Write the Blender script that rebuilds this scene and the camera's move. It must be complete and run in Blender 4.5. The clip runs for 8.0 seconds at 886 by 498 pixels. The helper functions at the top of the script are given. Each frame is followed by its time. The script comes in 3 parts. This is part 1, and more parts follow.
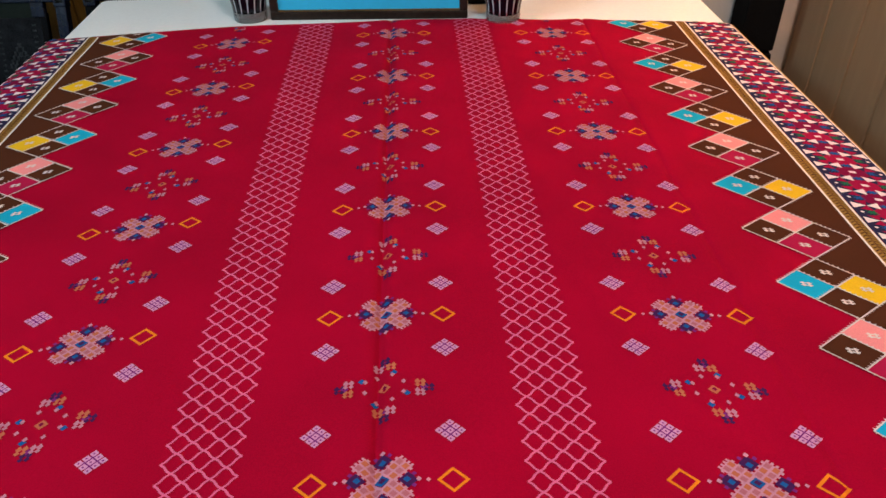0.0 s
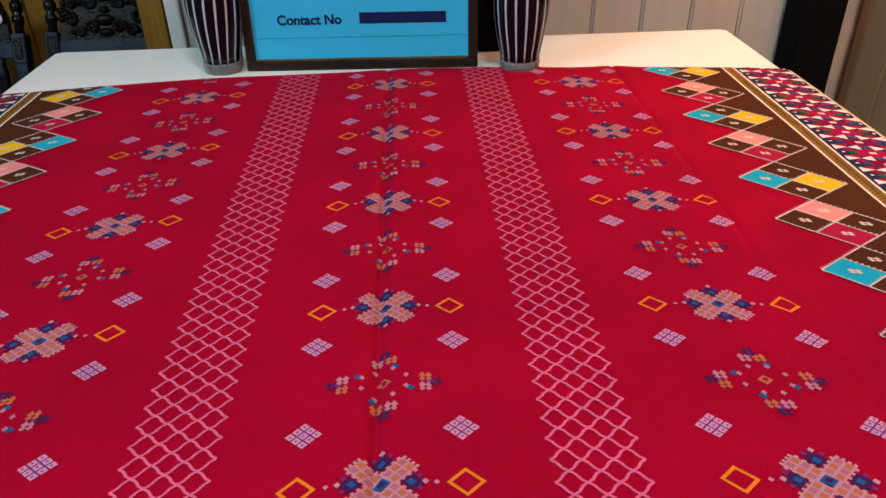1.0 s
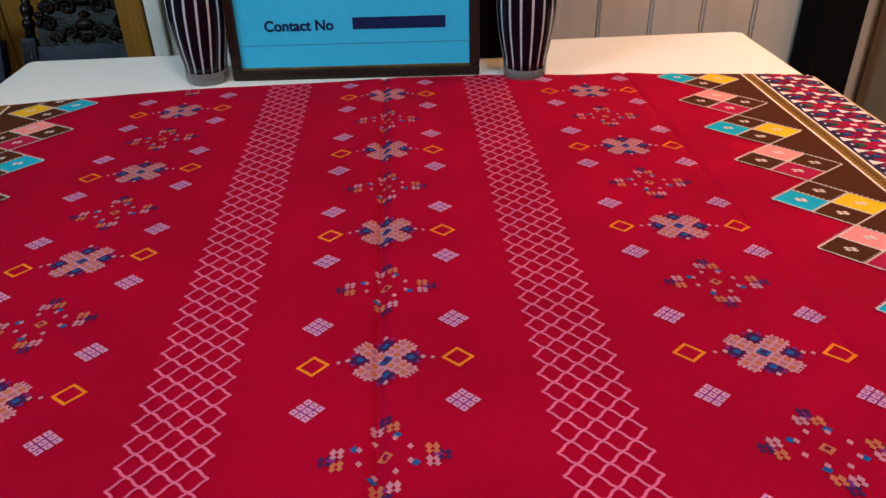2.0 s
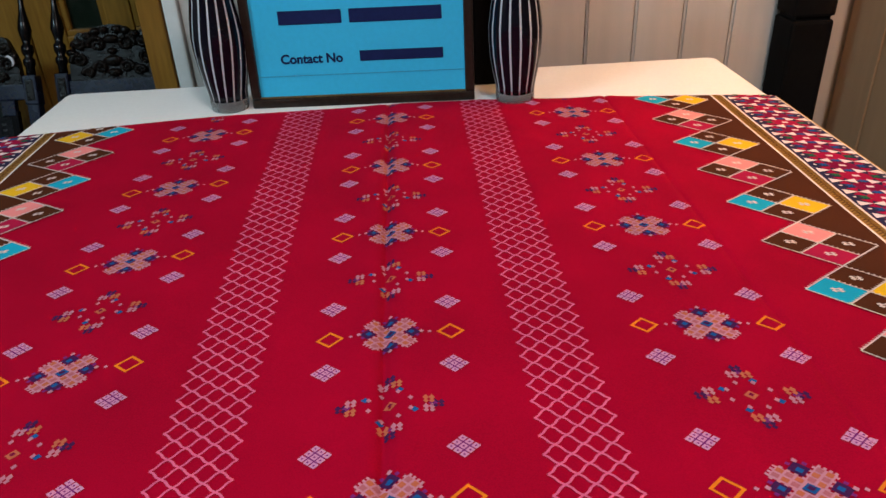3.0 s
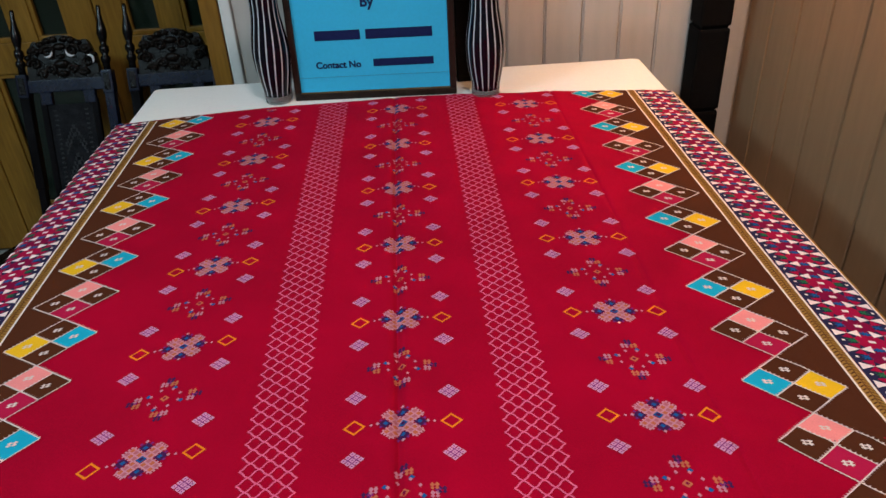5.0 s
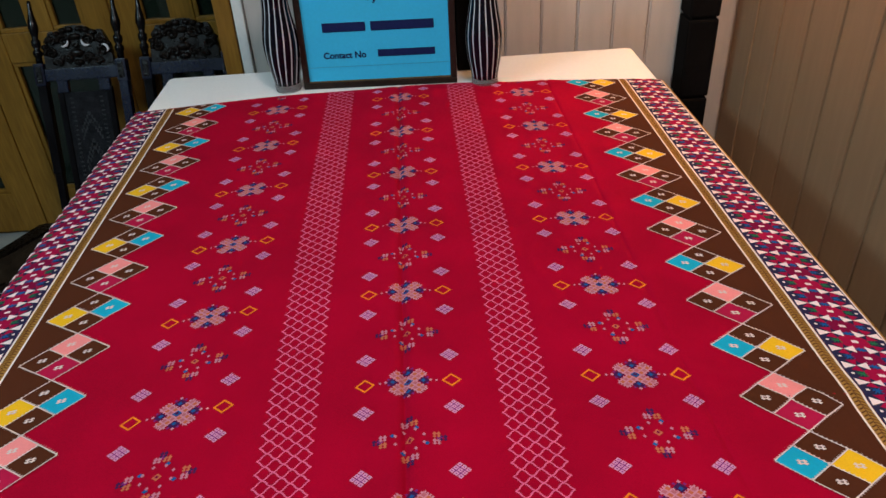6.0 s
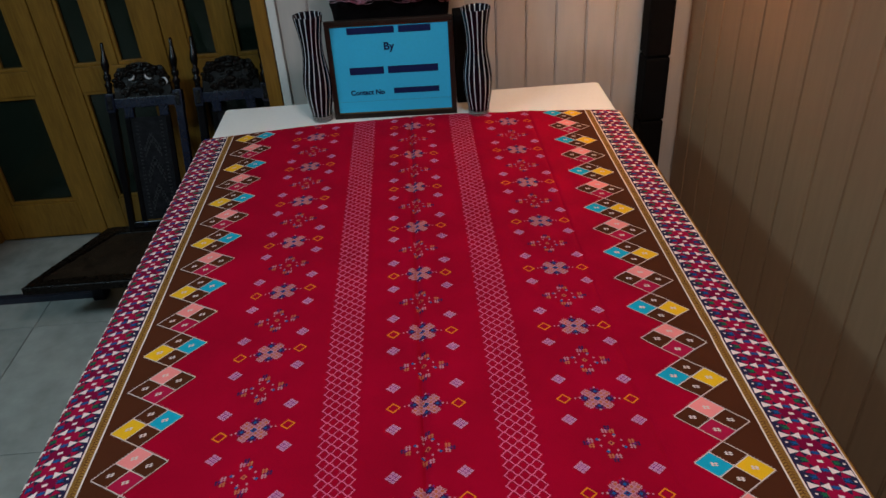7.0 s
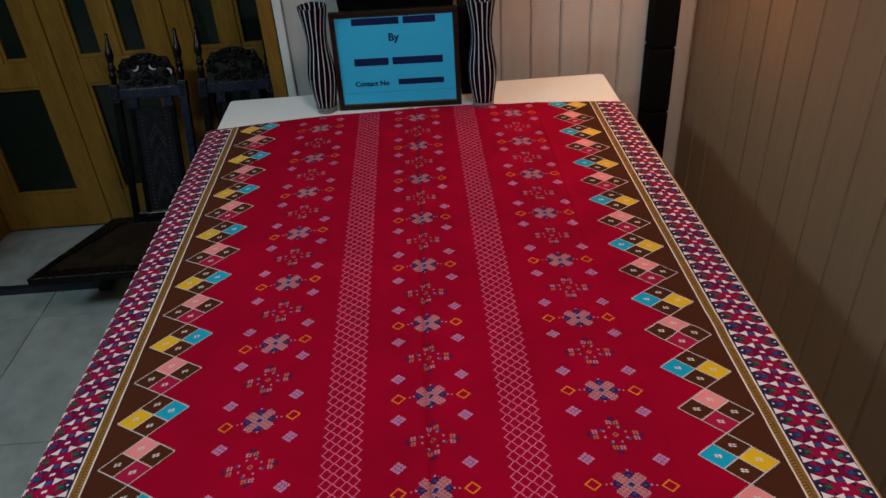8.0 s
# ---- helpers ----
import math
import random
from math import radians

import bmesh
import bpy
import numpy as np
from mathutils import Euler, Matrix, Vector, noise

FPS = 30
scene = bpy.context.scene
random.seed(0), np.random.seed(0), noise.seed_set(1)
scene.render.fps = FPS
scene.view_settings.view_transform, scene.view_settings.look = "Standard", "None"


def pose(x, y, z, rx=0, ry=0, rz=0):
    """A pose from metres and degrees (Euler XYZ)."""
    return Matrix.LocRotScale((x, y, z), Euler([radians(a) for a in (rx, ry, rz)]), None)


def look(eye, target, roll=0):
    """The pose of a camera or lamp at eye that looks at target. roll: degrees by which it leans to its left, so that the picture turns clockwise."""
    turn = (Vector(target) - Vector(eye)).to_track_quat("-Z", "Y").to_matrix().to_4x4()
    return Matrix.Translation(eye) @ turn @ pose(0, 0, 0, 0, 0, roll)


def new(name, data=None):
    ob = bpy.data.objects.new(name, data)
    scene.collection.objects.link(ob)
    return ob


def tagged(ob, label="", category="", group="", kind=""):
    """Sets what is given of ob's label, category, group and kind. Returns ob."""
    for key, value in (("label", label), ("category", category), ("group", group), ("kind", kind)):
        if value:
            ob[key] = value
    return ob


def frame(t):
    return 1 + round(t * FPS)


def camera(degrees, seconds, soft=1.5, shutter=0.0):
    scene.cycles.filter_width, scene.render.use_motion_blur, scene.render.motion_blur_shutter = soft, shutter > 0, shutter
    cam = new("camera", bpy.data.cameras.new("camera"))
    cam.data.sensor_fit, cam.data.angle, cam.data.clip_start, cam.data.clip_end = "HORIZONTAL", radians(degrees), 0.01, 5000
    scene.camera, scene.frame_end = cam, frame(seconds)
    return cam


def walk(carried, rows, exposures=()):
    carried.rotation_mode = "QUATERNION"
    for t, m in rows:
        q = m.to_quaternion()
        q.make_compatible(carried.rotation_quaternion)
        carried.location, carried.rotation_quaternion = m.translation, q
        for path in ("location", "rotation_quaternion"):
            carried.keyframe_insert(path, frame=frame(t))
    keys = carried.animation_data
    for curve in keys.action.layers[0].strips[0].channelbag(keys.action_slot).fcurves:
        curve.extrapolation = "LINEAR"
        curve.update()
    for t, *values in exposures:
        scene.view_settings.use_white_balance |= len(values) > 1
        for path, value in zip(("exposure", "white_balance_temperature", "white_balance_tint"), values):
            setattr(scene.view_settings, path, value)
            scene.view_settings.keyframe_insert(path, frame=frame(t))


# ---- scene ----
EXPOSURES = [(0.0, 0.20), (1.0, 0.24), (1.5, 0.14), (3.0, 0.16), (5.0, 0.12), (6.3, 0.00), (7.0, -0.46), (8.0, -0.58)]
cam = camera(62, 8.0, soft=1.5)
# seconds, x, y, z, heading, tilt, lean
PATH = [
    (0.0, 0.034, -1.194, 1.197, -2.00, -36.38, -0.93),
    (0.5, 0.028, -1.106, 1.149, -2.40, -32.75, -1.00),
    (1.0, 0.028, -0.996, 1.106, -2.20, -31.74, -1.40),
    (1.5, 0.022, -0.916, 1.095, -2.80, -31.95, -1.20),
    (2.8, 0.029, -0.965, 1.102, -1.95, -30.66, -2.65),
    (3.0, 0.030, -1.022, 1.124, -1.95, -29.72, -2.75),
    (3.5, 0.032, -1.085, 1.165, -2.25, -30.78, -2.62),
    (4.0, 0.029, -1.229, 1.221, -2.40, -29.88, -2.75),
    (4.5, 0.034, -1.328, 1.285, -2.00, -31.59, -3.10),
    (5.0, 0.034, -1.422, 1.313, -1.75, -32.12, -3.15),
    (5.2, 0.034, -1.432, 1.317, -1.69, -32.75, -3.15),
    (6.3, 0.032, -1.612, 1.416, -1.25, -33.37, -3.60),
    (6.5, 0.033, -1.752, 1.514, -1.03, -33.36, -3.93),
    (7.0, 0.029, -1.863, 1.577, -0.95, -33.23, -3.97),
    (7.5, 0.028, -1.866, 1.581, -0.82, -33.63, -4.00),
    (8.0, 0.026, -1.864, 1.579, -0.60, -33.89, -4.04),
]
walk(cam, [(t, pose(x, y, z, 90 + tilt, 0, heading) @ pose(0, 0, 0, 0, 0, lean)) for t, x, y, z, heading, tilt, lean in PATH],
     EXPOSURES)
# ---- world and lights ----
world = bpy.data.worlds.new("world")
scene.world = world
world.use_nodes = True
world.node_tree.nodes["Background"].inputs[0].default_value = (0.5, 0.55, 0.65, 1)
world.node_tree.nodes["Background"].inputs[1].default_value = 0.02


def area_lamp(name, m, sx, sy, watts, colour):
    data = bpy.data.lights.new(name, "AREA")
    data.shape, data.size, data.size_y, data.energy, data.color = "RECTANGLE", sx, sy, watts, colour
    ob = new(name, data)
    ob.matrix_world = m
    return ob


# cool white ceiling fitting over the door side of the room
area_lamp("ceiling_light_lamp", look((-2.00, -1.50, 2.655), (-1.1, 0.35, 0.4)), 0.60, 0.60, 68, (0.56, 0.85, 1.0))
# a second, warmer one over the table: an unseen fill added for the cloth
area_lamp("ceiling_light_lamp", look((0.40, -1.45, 2.655), (0.35, -1.1, 0.0)), 0.45, 0.45, 25, (1.0, 0.90, 0.90))


def bulb(name, place, watts, colour, radius):
    data = bpy.data.lights.new(name, "POINT")
    data.energy, data.color, data.shadow_soft_size = watts, colour, radius
    ob = new(name, data)
    ob.location = place
    return ob


bulb("floor_lamp_bulb", (0.735, -0.03, 1.70), 34, (1.0, 0.54, 0.26), 0.09)


# ---- materials ----
def mat(name, col, rough=0.6, metal=0.0, vary=0.12, scale=6.0, grain=120.0, bump=0.15, dist=0.002, coat=0.0,
        stretch=(1, 1, 1), sheen=0.0, second=None, random_piece=0.0, spec=0.5):
    """Base colour with variation at two scales, fine relief and uneven gloss."""
    m = bpy.data.materials.new(name)
    m.use_nodes = True
    nt = m.node_tree
    n, l = nt.nodes, nt.links
    b = n["Principled BSDF"]
    tc = n.new("ShaderNodeTexCoord")
    mp = n.new("ShaderNodeMapping")
    mp.inputs["Scale"].default_value = stretch
    l.new(tc.outputs["Object"], mp.inputs["Vector"])
    big = n.new("ShaderNodeTexNoise")
    big.inputs["Scale"].default_value, big.inputs["Detail"].default_value = scale, 5
    fine = n.new("ShaderNodeTexNoise")
    fine.inputs["Scale"].default_value, fine.inputs["Detail"].default_value = grain, 3
    for t in (big, fine):
        l.new(mp.outputs[0], t.inputs["Vector"])
    add = n.new("ShaderNodeMath")
    add.operation = "ADD"
    l.new(big.outputs[0], add.inputs[0])
    l.new(fine.outputs[0], add.inputs[1])
    src = add.outputs[0]
    if random_piece:
        info = n.new("ShaderNodeObjectInfo")
        k = n.new("ShaderNodeMath")
        k.operation, k.inputs[1].default_value = "MULTIPLY_ADD", random_piece
        l.new(info.outputs["Random"], k.inputs[0])
        l.new(src, k.inputs[2])
        src = k.outputs[0]
    ramp = n.new("ShaderNodeMapRange")
    ramp.inputs["From Min"].default_value, ramp.inputs["From Max"].default_value = 0.6, 1.4 + random_piece
    l.new(src, ramp.inputs["Value"])
    mix = n.new("ShaderNodeMix")
    mix.data_type = "RGBA"
    dark = second or tuple(c * (1 - 2 * vary) for c in col)
    light = tuple(min(1, c * (1 + vary)) for c in col)
    mix.inputs["A"].default_value, mix.inputs["B"].default_value = (*dark, 1), (*light, 1)
    l.new(ramp.outputs[0], mix.inputs["Factor"])
    l.new(mix.outputs["Result"], b.inputs["Base Color"])
    rr = n.new("ShaderNodeMapRange")
    rr.inputs["To Min"].default_value, rr.inputs["To Max"].default_value = max(0.03, rough - 0.08), min(1, rough + 0.08)
    l.new(big.outputs[0], rr.inputs["Value"])
    l.new(rr.outputs[0], b.inputs["Roughness"])
    b.inputs["Metallic"].default_value = metal
    b.inputs["Coat Weight"].default_value = coat
    b.inputs["Sheen Weight"].default_value = sheen
    b.inputs["Specular IOR Level"].default_value = spec
    if bump:
        bp = n.new("ShaderNodeBump")
        bp.inputs["Strength"].default_value, bp.inputs["Distance"].default_value = bump, dist
        l.new(src, bp.inputs["Height"])
        l.new(bp.outputs[0], b.inputs["Normal"])
    return m


def cloth(name, col, vary=0.08):
    """Printed cotton: a fine woven relief under the dye."""
    m = mat(name, col, rough=0.9, vary=vary, scale=9, grain=900, bump=0.12, dist=0.0006)
    m.node_tree.nodes["Principled BSDF"].inputs["Specular IOR Level"].default_value = 0.06
    return m


RED = cloth("red_cotton", (0.36, 0.0005, 0.021), 0.14)
BROWN = cloth("brown_cotton", (0.074, 0.021, 0.009))
GOLD = cloth("gold_print", (0.36, 0.185, 0.04))
ORANGE = cloth("orange_print", (0.75, 0.20, 0.012))
CREAM = cloth("cream_print", (0.80, 0.68, 0.60))
LAVENDER = cloth("lavender_print", (0.62, 0.26, 0.43))
PURPLE = cloth("purple_print", (0.20, 0.02, 0.16))
PINK = cloth("pink_print", (0.88, 0.27, 0.26))
CYAN = cloth("turquoise_print", (0.010, 0.36, 0.52))
YELLOW = cloth("yellow_print", (0.82, 0.47, 0.015))
NAVY = cloth("navy_print", (0.025, 0.022, 0.060))
BLUE = cloth("blue_print", (0.012, 0.085, 0.26))
WINE = cloth("wine_print", (0.19, 0.004, 0.040))
ROSE = cloth("rose_print", (0.72, 0.13, 0.25))
SALMON = cloth("salmon_print", (0.44, 0.13, 0.16))
MAUVE = cloth("mauve_rose_print", (0.55, 0.23, 0.30))
DUSK = cloth("dusky_rose_print", (0.50, 0.19, 0.25))
PLUM = cloth("plum_print", (0.060, 0.012, 0.070))
ECRU = cloth("ecru_stitch_print", (0.72, 0.58, 0.53))
GREEN = cloth("green_print", (0.02, 0.14, 0.06))

TABLE_WHITE = mat("white_laminate", (0.86, 0.86, 0.84), rough=0.38, vary=0.03, scale=3, grain=200, bump=0.02)
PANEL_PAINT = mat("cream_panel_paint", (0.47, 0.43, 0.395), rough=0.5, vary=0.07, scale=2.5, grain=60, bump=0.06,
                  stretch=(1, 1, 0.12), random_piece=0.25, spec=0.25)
# panel paint darkened and browned to stand for the dim warm light eastward
DIM_PANEL_PAINT = mat("dim_warm_panel_paint", (0.30, 0.187, 0.108), rough=0.5, vary=0.08, scale=2.5, grain=60, bump=0.06,
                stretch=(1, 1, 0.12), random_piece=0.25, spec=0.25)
WALL_PAINT = mat("plain_wall_paint", (0.62, 0.58, 0.52), rough=0.75, vary=0.05, scale=2, grain=90, bump=0.05)
TRIM_PAINT = mat("white_trim_paint", (0.66, 0.66, 0.64), rough=0.45, vary=0.04, scale=4, grain=90, bump=0.04)
PINE = mat("varnished_pine", (0.225, 0.112, 0.017), rough=0.42, vary=0.2, scale=3.5, grain=26, bump=0.08,
           second=(0.13, 0.058, 0.008), stretch=(5, 5, 0.5), spec=0.2)
DARK_WOOD = mat("black_lacquered_wood", (0.0035, 0.003, 0.004), rough=0.22, vary=0.3, scale=8, grain=60, bump=0.05, spec=0.18)
# polished dark wood, the cool sheen of the lamp tinted into its blue
RAIL_WOOD = mat("sheen_tinted_dark_rail", (0.006, 0.008, 0.022), rough=0.25, vary=0.2, scale=8, grain=60, bump=0.03, coat=0.0, spec=0.38)
CARVED = mat("carved_dark_wood", (0.007, 0.0045, 0.0035), rough=0.28, vary=0.4, scale=40, grain=160, bump=0.35, dist=0.003, spec=0.11)
INLAY = mat("pale_inlay", (0.62, 0.58, 0.60), rough=0.35, vary=0.1, bump=0.05)
WOVEN = mat("woven_dark_leather", (0.013, 0.013, 0.015), rough=0.6, vary=0.45, scale=28, grain=220, bump=0.5, dist=0.003, spec=0.04)
WOVEN_LIGHT = mat("worn_leather_strap", (0.032, 0.033, 0.036), rough=0.55, vary=0.5, scale=40, grain=220, bump=0.4, spec=0.07)
SEAT_LEATHER = mat("worn_seat_leather", (0.024, 0.015, 0.009), rough=0.5, vary=0.5, scale=22, grain=130, bump=0.5, dist=0.004,
                   second=(0.006, 0.004, 0.003), spec=0.06)
BLACK_PAINT = mat("matt_black_paint", (0.004, 0.0035, 0.0035), rough=0.8, vary=0.2, scale=10, grain=80, bump=0.1, spec=0.06)
FRAME_WOOD = mat("dark_frame_moulding", (0.022, 0.014, 0.010), rough=0.35, vary=0.3, scale=20, grain=120, bump=0.1, coat=0.2, spec=0.2)
# bright metal tone that stands for the highlight along the frame's inside
EDGE_GLINT = mat("frame_edge_glint", (0.20, 0.15, 0.06), rough=0.35, metal=0.6, vary=0.2, scale=30, bump=0.05)
PAPER = mat("sky_blue_paper", (0.040, 0.49, 0.80), rough=0.5, vary=0.04, scale=5, grain=150, bump=0.03, spec=0.15)
PAPER_FOLD = mat("paper_fold", (0.035, 0.34, 0.55), rough=0.5, vary=0.05, bump=0.0)
INK = mat("dark_blue_ink", (0.012, 0.020, 0.085), rough=0.6, vary=0.1, bump=0.0, spec=0.05)
VASE_BLACK = mat("black_glass", (0.004, 0.004, 0.009), rough=0.14, vary=0.1, bump=0.0, spec=0.2)
VASE_WHITE = mat("milk_glass", (0.50, 0.54, 0.58), rough=0.2, vary=0.05, bump=0.0, spec=0.35)
POT = mat("dark_wicker_pot", (0.0045, 0.0035, 0.004), rough=0.6, vary=0.4, scale=30, grain=150, bump=0.5, dist=0.003, spec=0.04)
PETAL = mat("pink_petal", (0.85, 0.44, 0.55), rough=0.6, vary=0.3, scale=14, grain=90, bump=0.1)
PETAL_PALE = mat("pale_pink_petal", (0.88, 0.64, 0.75), rough=0.6, vary=0.25, scale=14, grain=90, bump=0.1)
PETAL_CORAL = mat("coral_petal", (0.85, 0.22, 0.22), rough=0.6, vary=0.25, scale=14, grain=90, bump=0.1)
LEAF = mat("artificial_leaf", (0.03, 0.09, 0.03), rough=0.5, vary=0.3, scale=20)
MARBLE = mat("grey_marble", (0.34, 0.345, 0.32), rough=0.16, vary=0.2, scale=3.0, grain=14, bump=0.015,
             second=(0.19, 0.20, 0.185), random_piece=0.3)
JOINT = mat("joint_paint", (0.26, 0.22, 0.19), rough=0.8, vary=0.1)
GROUT = mat("grey_grout", (0.22, 0.22, 0.205), rough=0.8, vary=0.1)
BRASS = mat("worn_brass", (0.55, 0.40, 0.16), rough=0.3, metal=1.0, vary=0.2, scale=20)
STEEL = mat("dark_blue_steel", (0.025, 0.028, 0.045), rough=0.32, metal=0.4, vary=0.2, scale=20)
SHADE = mat("linen_shade", (0.75, 0.62, 0.42), rough=0.9, vary=0.1, scale=8, grain=200)


def glass(name, colour, rough, alpha_mix):
    """Dark window glass: mostly seen by its gloss, with little light behind it."""
    m = bpy.data.materials.new(name)
    m.use_nodes = True
    b = m.node_tree.nodes["Principled BSDF"]
    b.inputs["Base Color"].default_value = (*colour, 1)
    b.inputs["Roughness"].default_value = rough
    b.inputs["Transmission Weight"].default_value = alpha_mix
    b.inputs["IOR"].default_value = 1.45
    return m


DOOR_GLASS = glass("dark_door_glass", (0.012, 0.020, 0.013), 0.12, 0.35)
CLEAR = glass("clear_glass", (0.92, 0.93, 0.92), 0.03, 0.85)
OUTSIDE = mat("night_garden", (0.010, 0.014, 0.010), rough=0.9, vary=0.4, scale=2)


# ---- building helpers ----
def box(bm, x0, x1, y0, y1, z0, z1, slot=0, bevel=0.0, m=None):
    made = bmesh.ops.create_cube(bm, size=1)["verts"]
    t = Matrix.Translation(((x0 + x1) / 2, (y0 + y1) / 2, (z0 + z1) / 2)) @ Matrix.Diagonal((x1 - x0, y1 - y0, z1 - z0, 1))
    bmesh.ops.transform(bm, matrix=(m @ t if m else t), verts=made)
    faces = {f for v in made for f in v.link_faces}
    for f in faces:
        f.material_index = slot
    if bevel:
        edges = list({e for v in made for e in v.link_edges})
        bmesh.ops.bevel(bm, geom=edges, offset=bevel, segments=2, profile=0.6, affect="EDGES", material=-1)


def lathe(bm, profile, segments=28, slot=0, m=None, slots=None, twist=0.0):
    """profile: (height, radius) from the bottom up. slots: a material for each of the segments."""
    rings = []
    for i, (z, r) in enumerate(profile):
        tw = twist * z
        ring = [bm.verts.new((r * math.cos(2 * math.pi * k / segments + tw), r * math.sin(2 * math.pi * k / segments + tw), z))
                for k in range(segments)]
        rings.append(ring)
    for a, b in zip(rings, rings[1:]):
        for k in range(segments):
            f = bm.faces.new((a[k], a[(k + 1) % segments], b[(k + 1) % segments], b[k]))
            f.smooth = True
            f.material_index = slots[k] if slots else slot
    for ring, flip in ((rings[0], True), (rings[-1], False)):
        f = bm.faces.new(ring[::-1] if flip else ring)
        f.material_index = slot
    if m:
        bmesh.ops.transform(bm, matrix=m, verts=[v for r in rings for v in r])


def ball(bm, m, slot=0, u=10, v=7):
    made = bmesh.ops.create_uvsphere(bm, u_segments=u, v_segments=v, radius=1, matrix=m)["verts"]
    for f in {f for w in made for f in w.link_faces}:
        f.smooth, f.material_index = True, slot


def part(name, bm, materials, parent=None, label=""):
    me = bpy.data.meshes.new(name)
    bm.to_mesh(me)
    bm.free()
    for m in materials if isinstance(materials, (list, tuple)) else (materials,):
        me.materials.append(m)
    ob = new(name, me)
    if parent:
        ob.parent = parent
    return tagged(ob, label) if label else ob


def block(name, dims, material, parent=None, label="", bevel=0.002, m=None):
    bm = bmesh.new()
    box(bm, *dims, bevel=bevel, m=m)
    return part(name, bm, material, parent, label)


def thing(name, label, category, m=None, group=""):
    ob = new(name)
    ob.empty_display_size = 0.1
    if m:
        ob.matrix_world = m
    return tagged(ob, label, category, group)


# ---- setting ----
EAST, NORTH, WEST, SOUTH, TOP = 0.875, 0.87, -3.10, -4.30, 2.75
PANEL_Y = 0.37

floor_bm = bmesh.new()
box(floor_bm, WEST - 0.1, EAST + 0.1, SOUTH - 0.1, NORTH + 0.1, -0.10, -0.006)
floor = tagged(part("floor", floor_bm, GROUT), "grey veined marble floor slabs with thin joints", "floor", kind="structure")

ceiling_bm = bmesh.new()
box(ceiling_bm, WEST - 0.1, EAST + 0.1, SOUTH - 0.1, NORTH + 0.1, TOP, TOP + 0.1)
tagged(part("ceiling", ceiling_bm, WALL_PAINT), "plain pale ceiling", "ceiling", kind="structure")

wall_north = tagged(block("wall_north", (-0.394, EAST + 0.1, PANEL_Y + 0.012, NORTH + 0.12, 0, TOP), PANEL_PAINT, bevel=0),
                    "cream wall of vertical grooved panel boards", "wall", kind="structure")
wall_east = tagged(block("wall_east", (EAST + 0.012, EAST + 0.12, SOUTH, PANEL_Y + 0.012, 0, TOP), JOINT, bevel=0),
                   "wall of vertical grooved panel boards, dim warm light in its colour", "wall", kind="structure")
tagged(block("wall_south", (WEST, EAST + 0.1, SOUTH - 0.1, SOUTH, 0, TOP), WALL_PAINT, bevel=0), "plain cream wall", "wall", kind="structure")
tagged(block("wall_west", (WEST - 0.1, WEST, SOUTH, NORTH, 0, TOP), WALL_PAINT, bevel=0), "plain cream wall", "wall", kind="structure")
lintel = block("wall_over_door", (WEST, -0.394, NORTH + 0.012, NORTH + 0.12, 2.16, TOP), WALL_PAINT, bevel=0)
tagged(lintel, "plain cream wall above the folding doors", "wall", kind="structure")
tagged(block("wall_beside_door", (WEST, -1.84, NORTH + 0.012, NORTH + 0.12, 0, 2.16), WALL_PAINT, bevel=0),
       "plain cream wall beside the doors", "wall", kind="structure")
tagged(block("backdrop", (WEST - 0.5, 0.2, NORTH + 1.6, NORTH + 1.65, -0.1, 3.2), OUTSIDE, bevel=0),
       "dark garden outside the glass doors", "backdrop", kind="structure")

# ---- the table ----
TX0, TX1, TY0, TY1 = -0.552, 0.562, -1.75, 0.235
table = thing("dining_table", "long white laminate dining table under a printed fabric", "table")
top_bm = bmesh.new()
top_rings = []
for z, inset in ((0.722, 0.003), (0.725, 0.0), (0.754, 0.0), (0.7565, 0.001), (0.757, 0.004)):
    ring = []
    for cx, cy, start in ((TX1, TY1, 0), (TX0, TY1, 90), (TX0, TY0, 180), (TX1, TY0, 270)):
        for k in range(6):
            t = radians(start + 18 * k)
            ring.append(top_bm.verts.new((cx - math.copysign(0.014, cx) + (0.014 - inset) * math.cos(t),
                                          cy - (0.014 if cy == TY1 else -0.014) + (0.014 - inset) * math.sin(t), z)))
    top_rings.append(ring)
for a, b in zip(top_rings, top_rings[1:]):
    for k in range(24):
        top_bm.faces.new((a[k], a[(k + 1) % 24], b[(k + 1) % 24], b[k])).smooth = True
top_bm.faces.new(top_rings[0][::-1])
top_bm.faces.new(top_rings[-1])
part("tabletop", top_bm, TABLE_WHITE, table)
apron_bm = bmesh.new()
for x0, x1, y0, y1 in ((TX0 + 0.08, TX1 - 0.08, TY1 - 0.11, TY1 - 0.085), (TX0 + 0.08, TX1 - 0.08, TY0 + 0.085, TY0 + 0.11),
                       (TX0 + 0.08, TX0 + 0.105, TY0 + 0.11, TY1 - 0.11), (TX1 - 0.105, TX1 - 0.08, TY0 + 0.11, TY1 - 0.11)):
    box(apron_bm, x0, x1, y0, y1, 0.63, 0.722)
part("apron", apron_bm, TABLE_WHITE, table)
for x in (TX0 + 0.095, TX1 - 0.095):
    for y in (TY0 + 0.1, TY1 - 0.1):
        block("leg", (x - 0.04, x + 0.04, y - 0.04, y + 0.04, 0, 0.63), TABLE_WHITE, table, bevel=0.006)

# ---- the printed fabric ----
ROW, COL, SHEAR, BOW, ALONG = 0.217, 0.2597, 0.014, -0.269, 0.8065
RIGHT_EDGE, LEFT_EDGE, BEND = 0.562, -0.564, 0.014


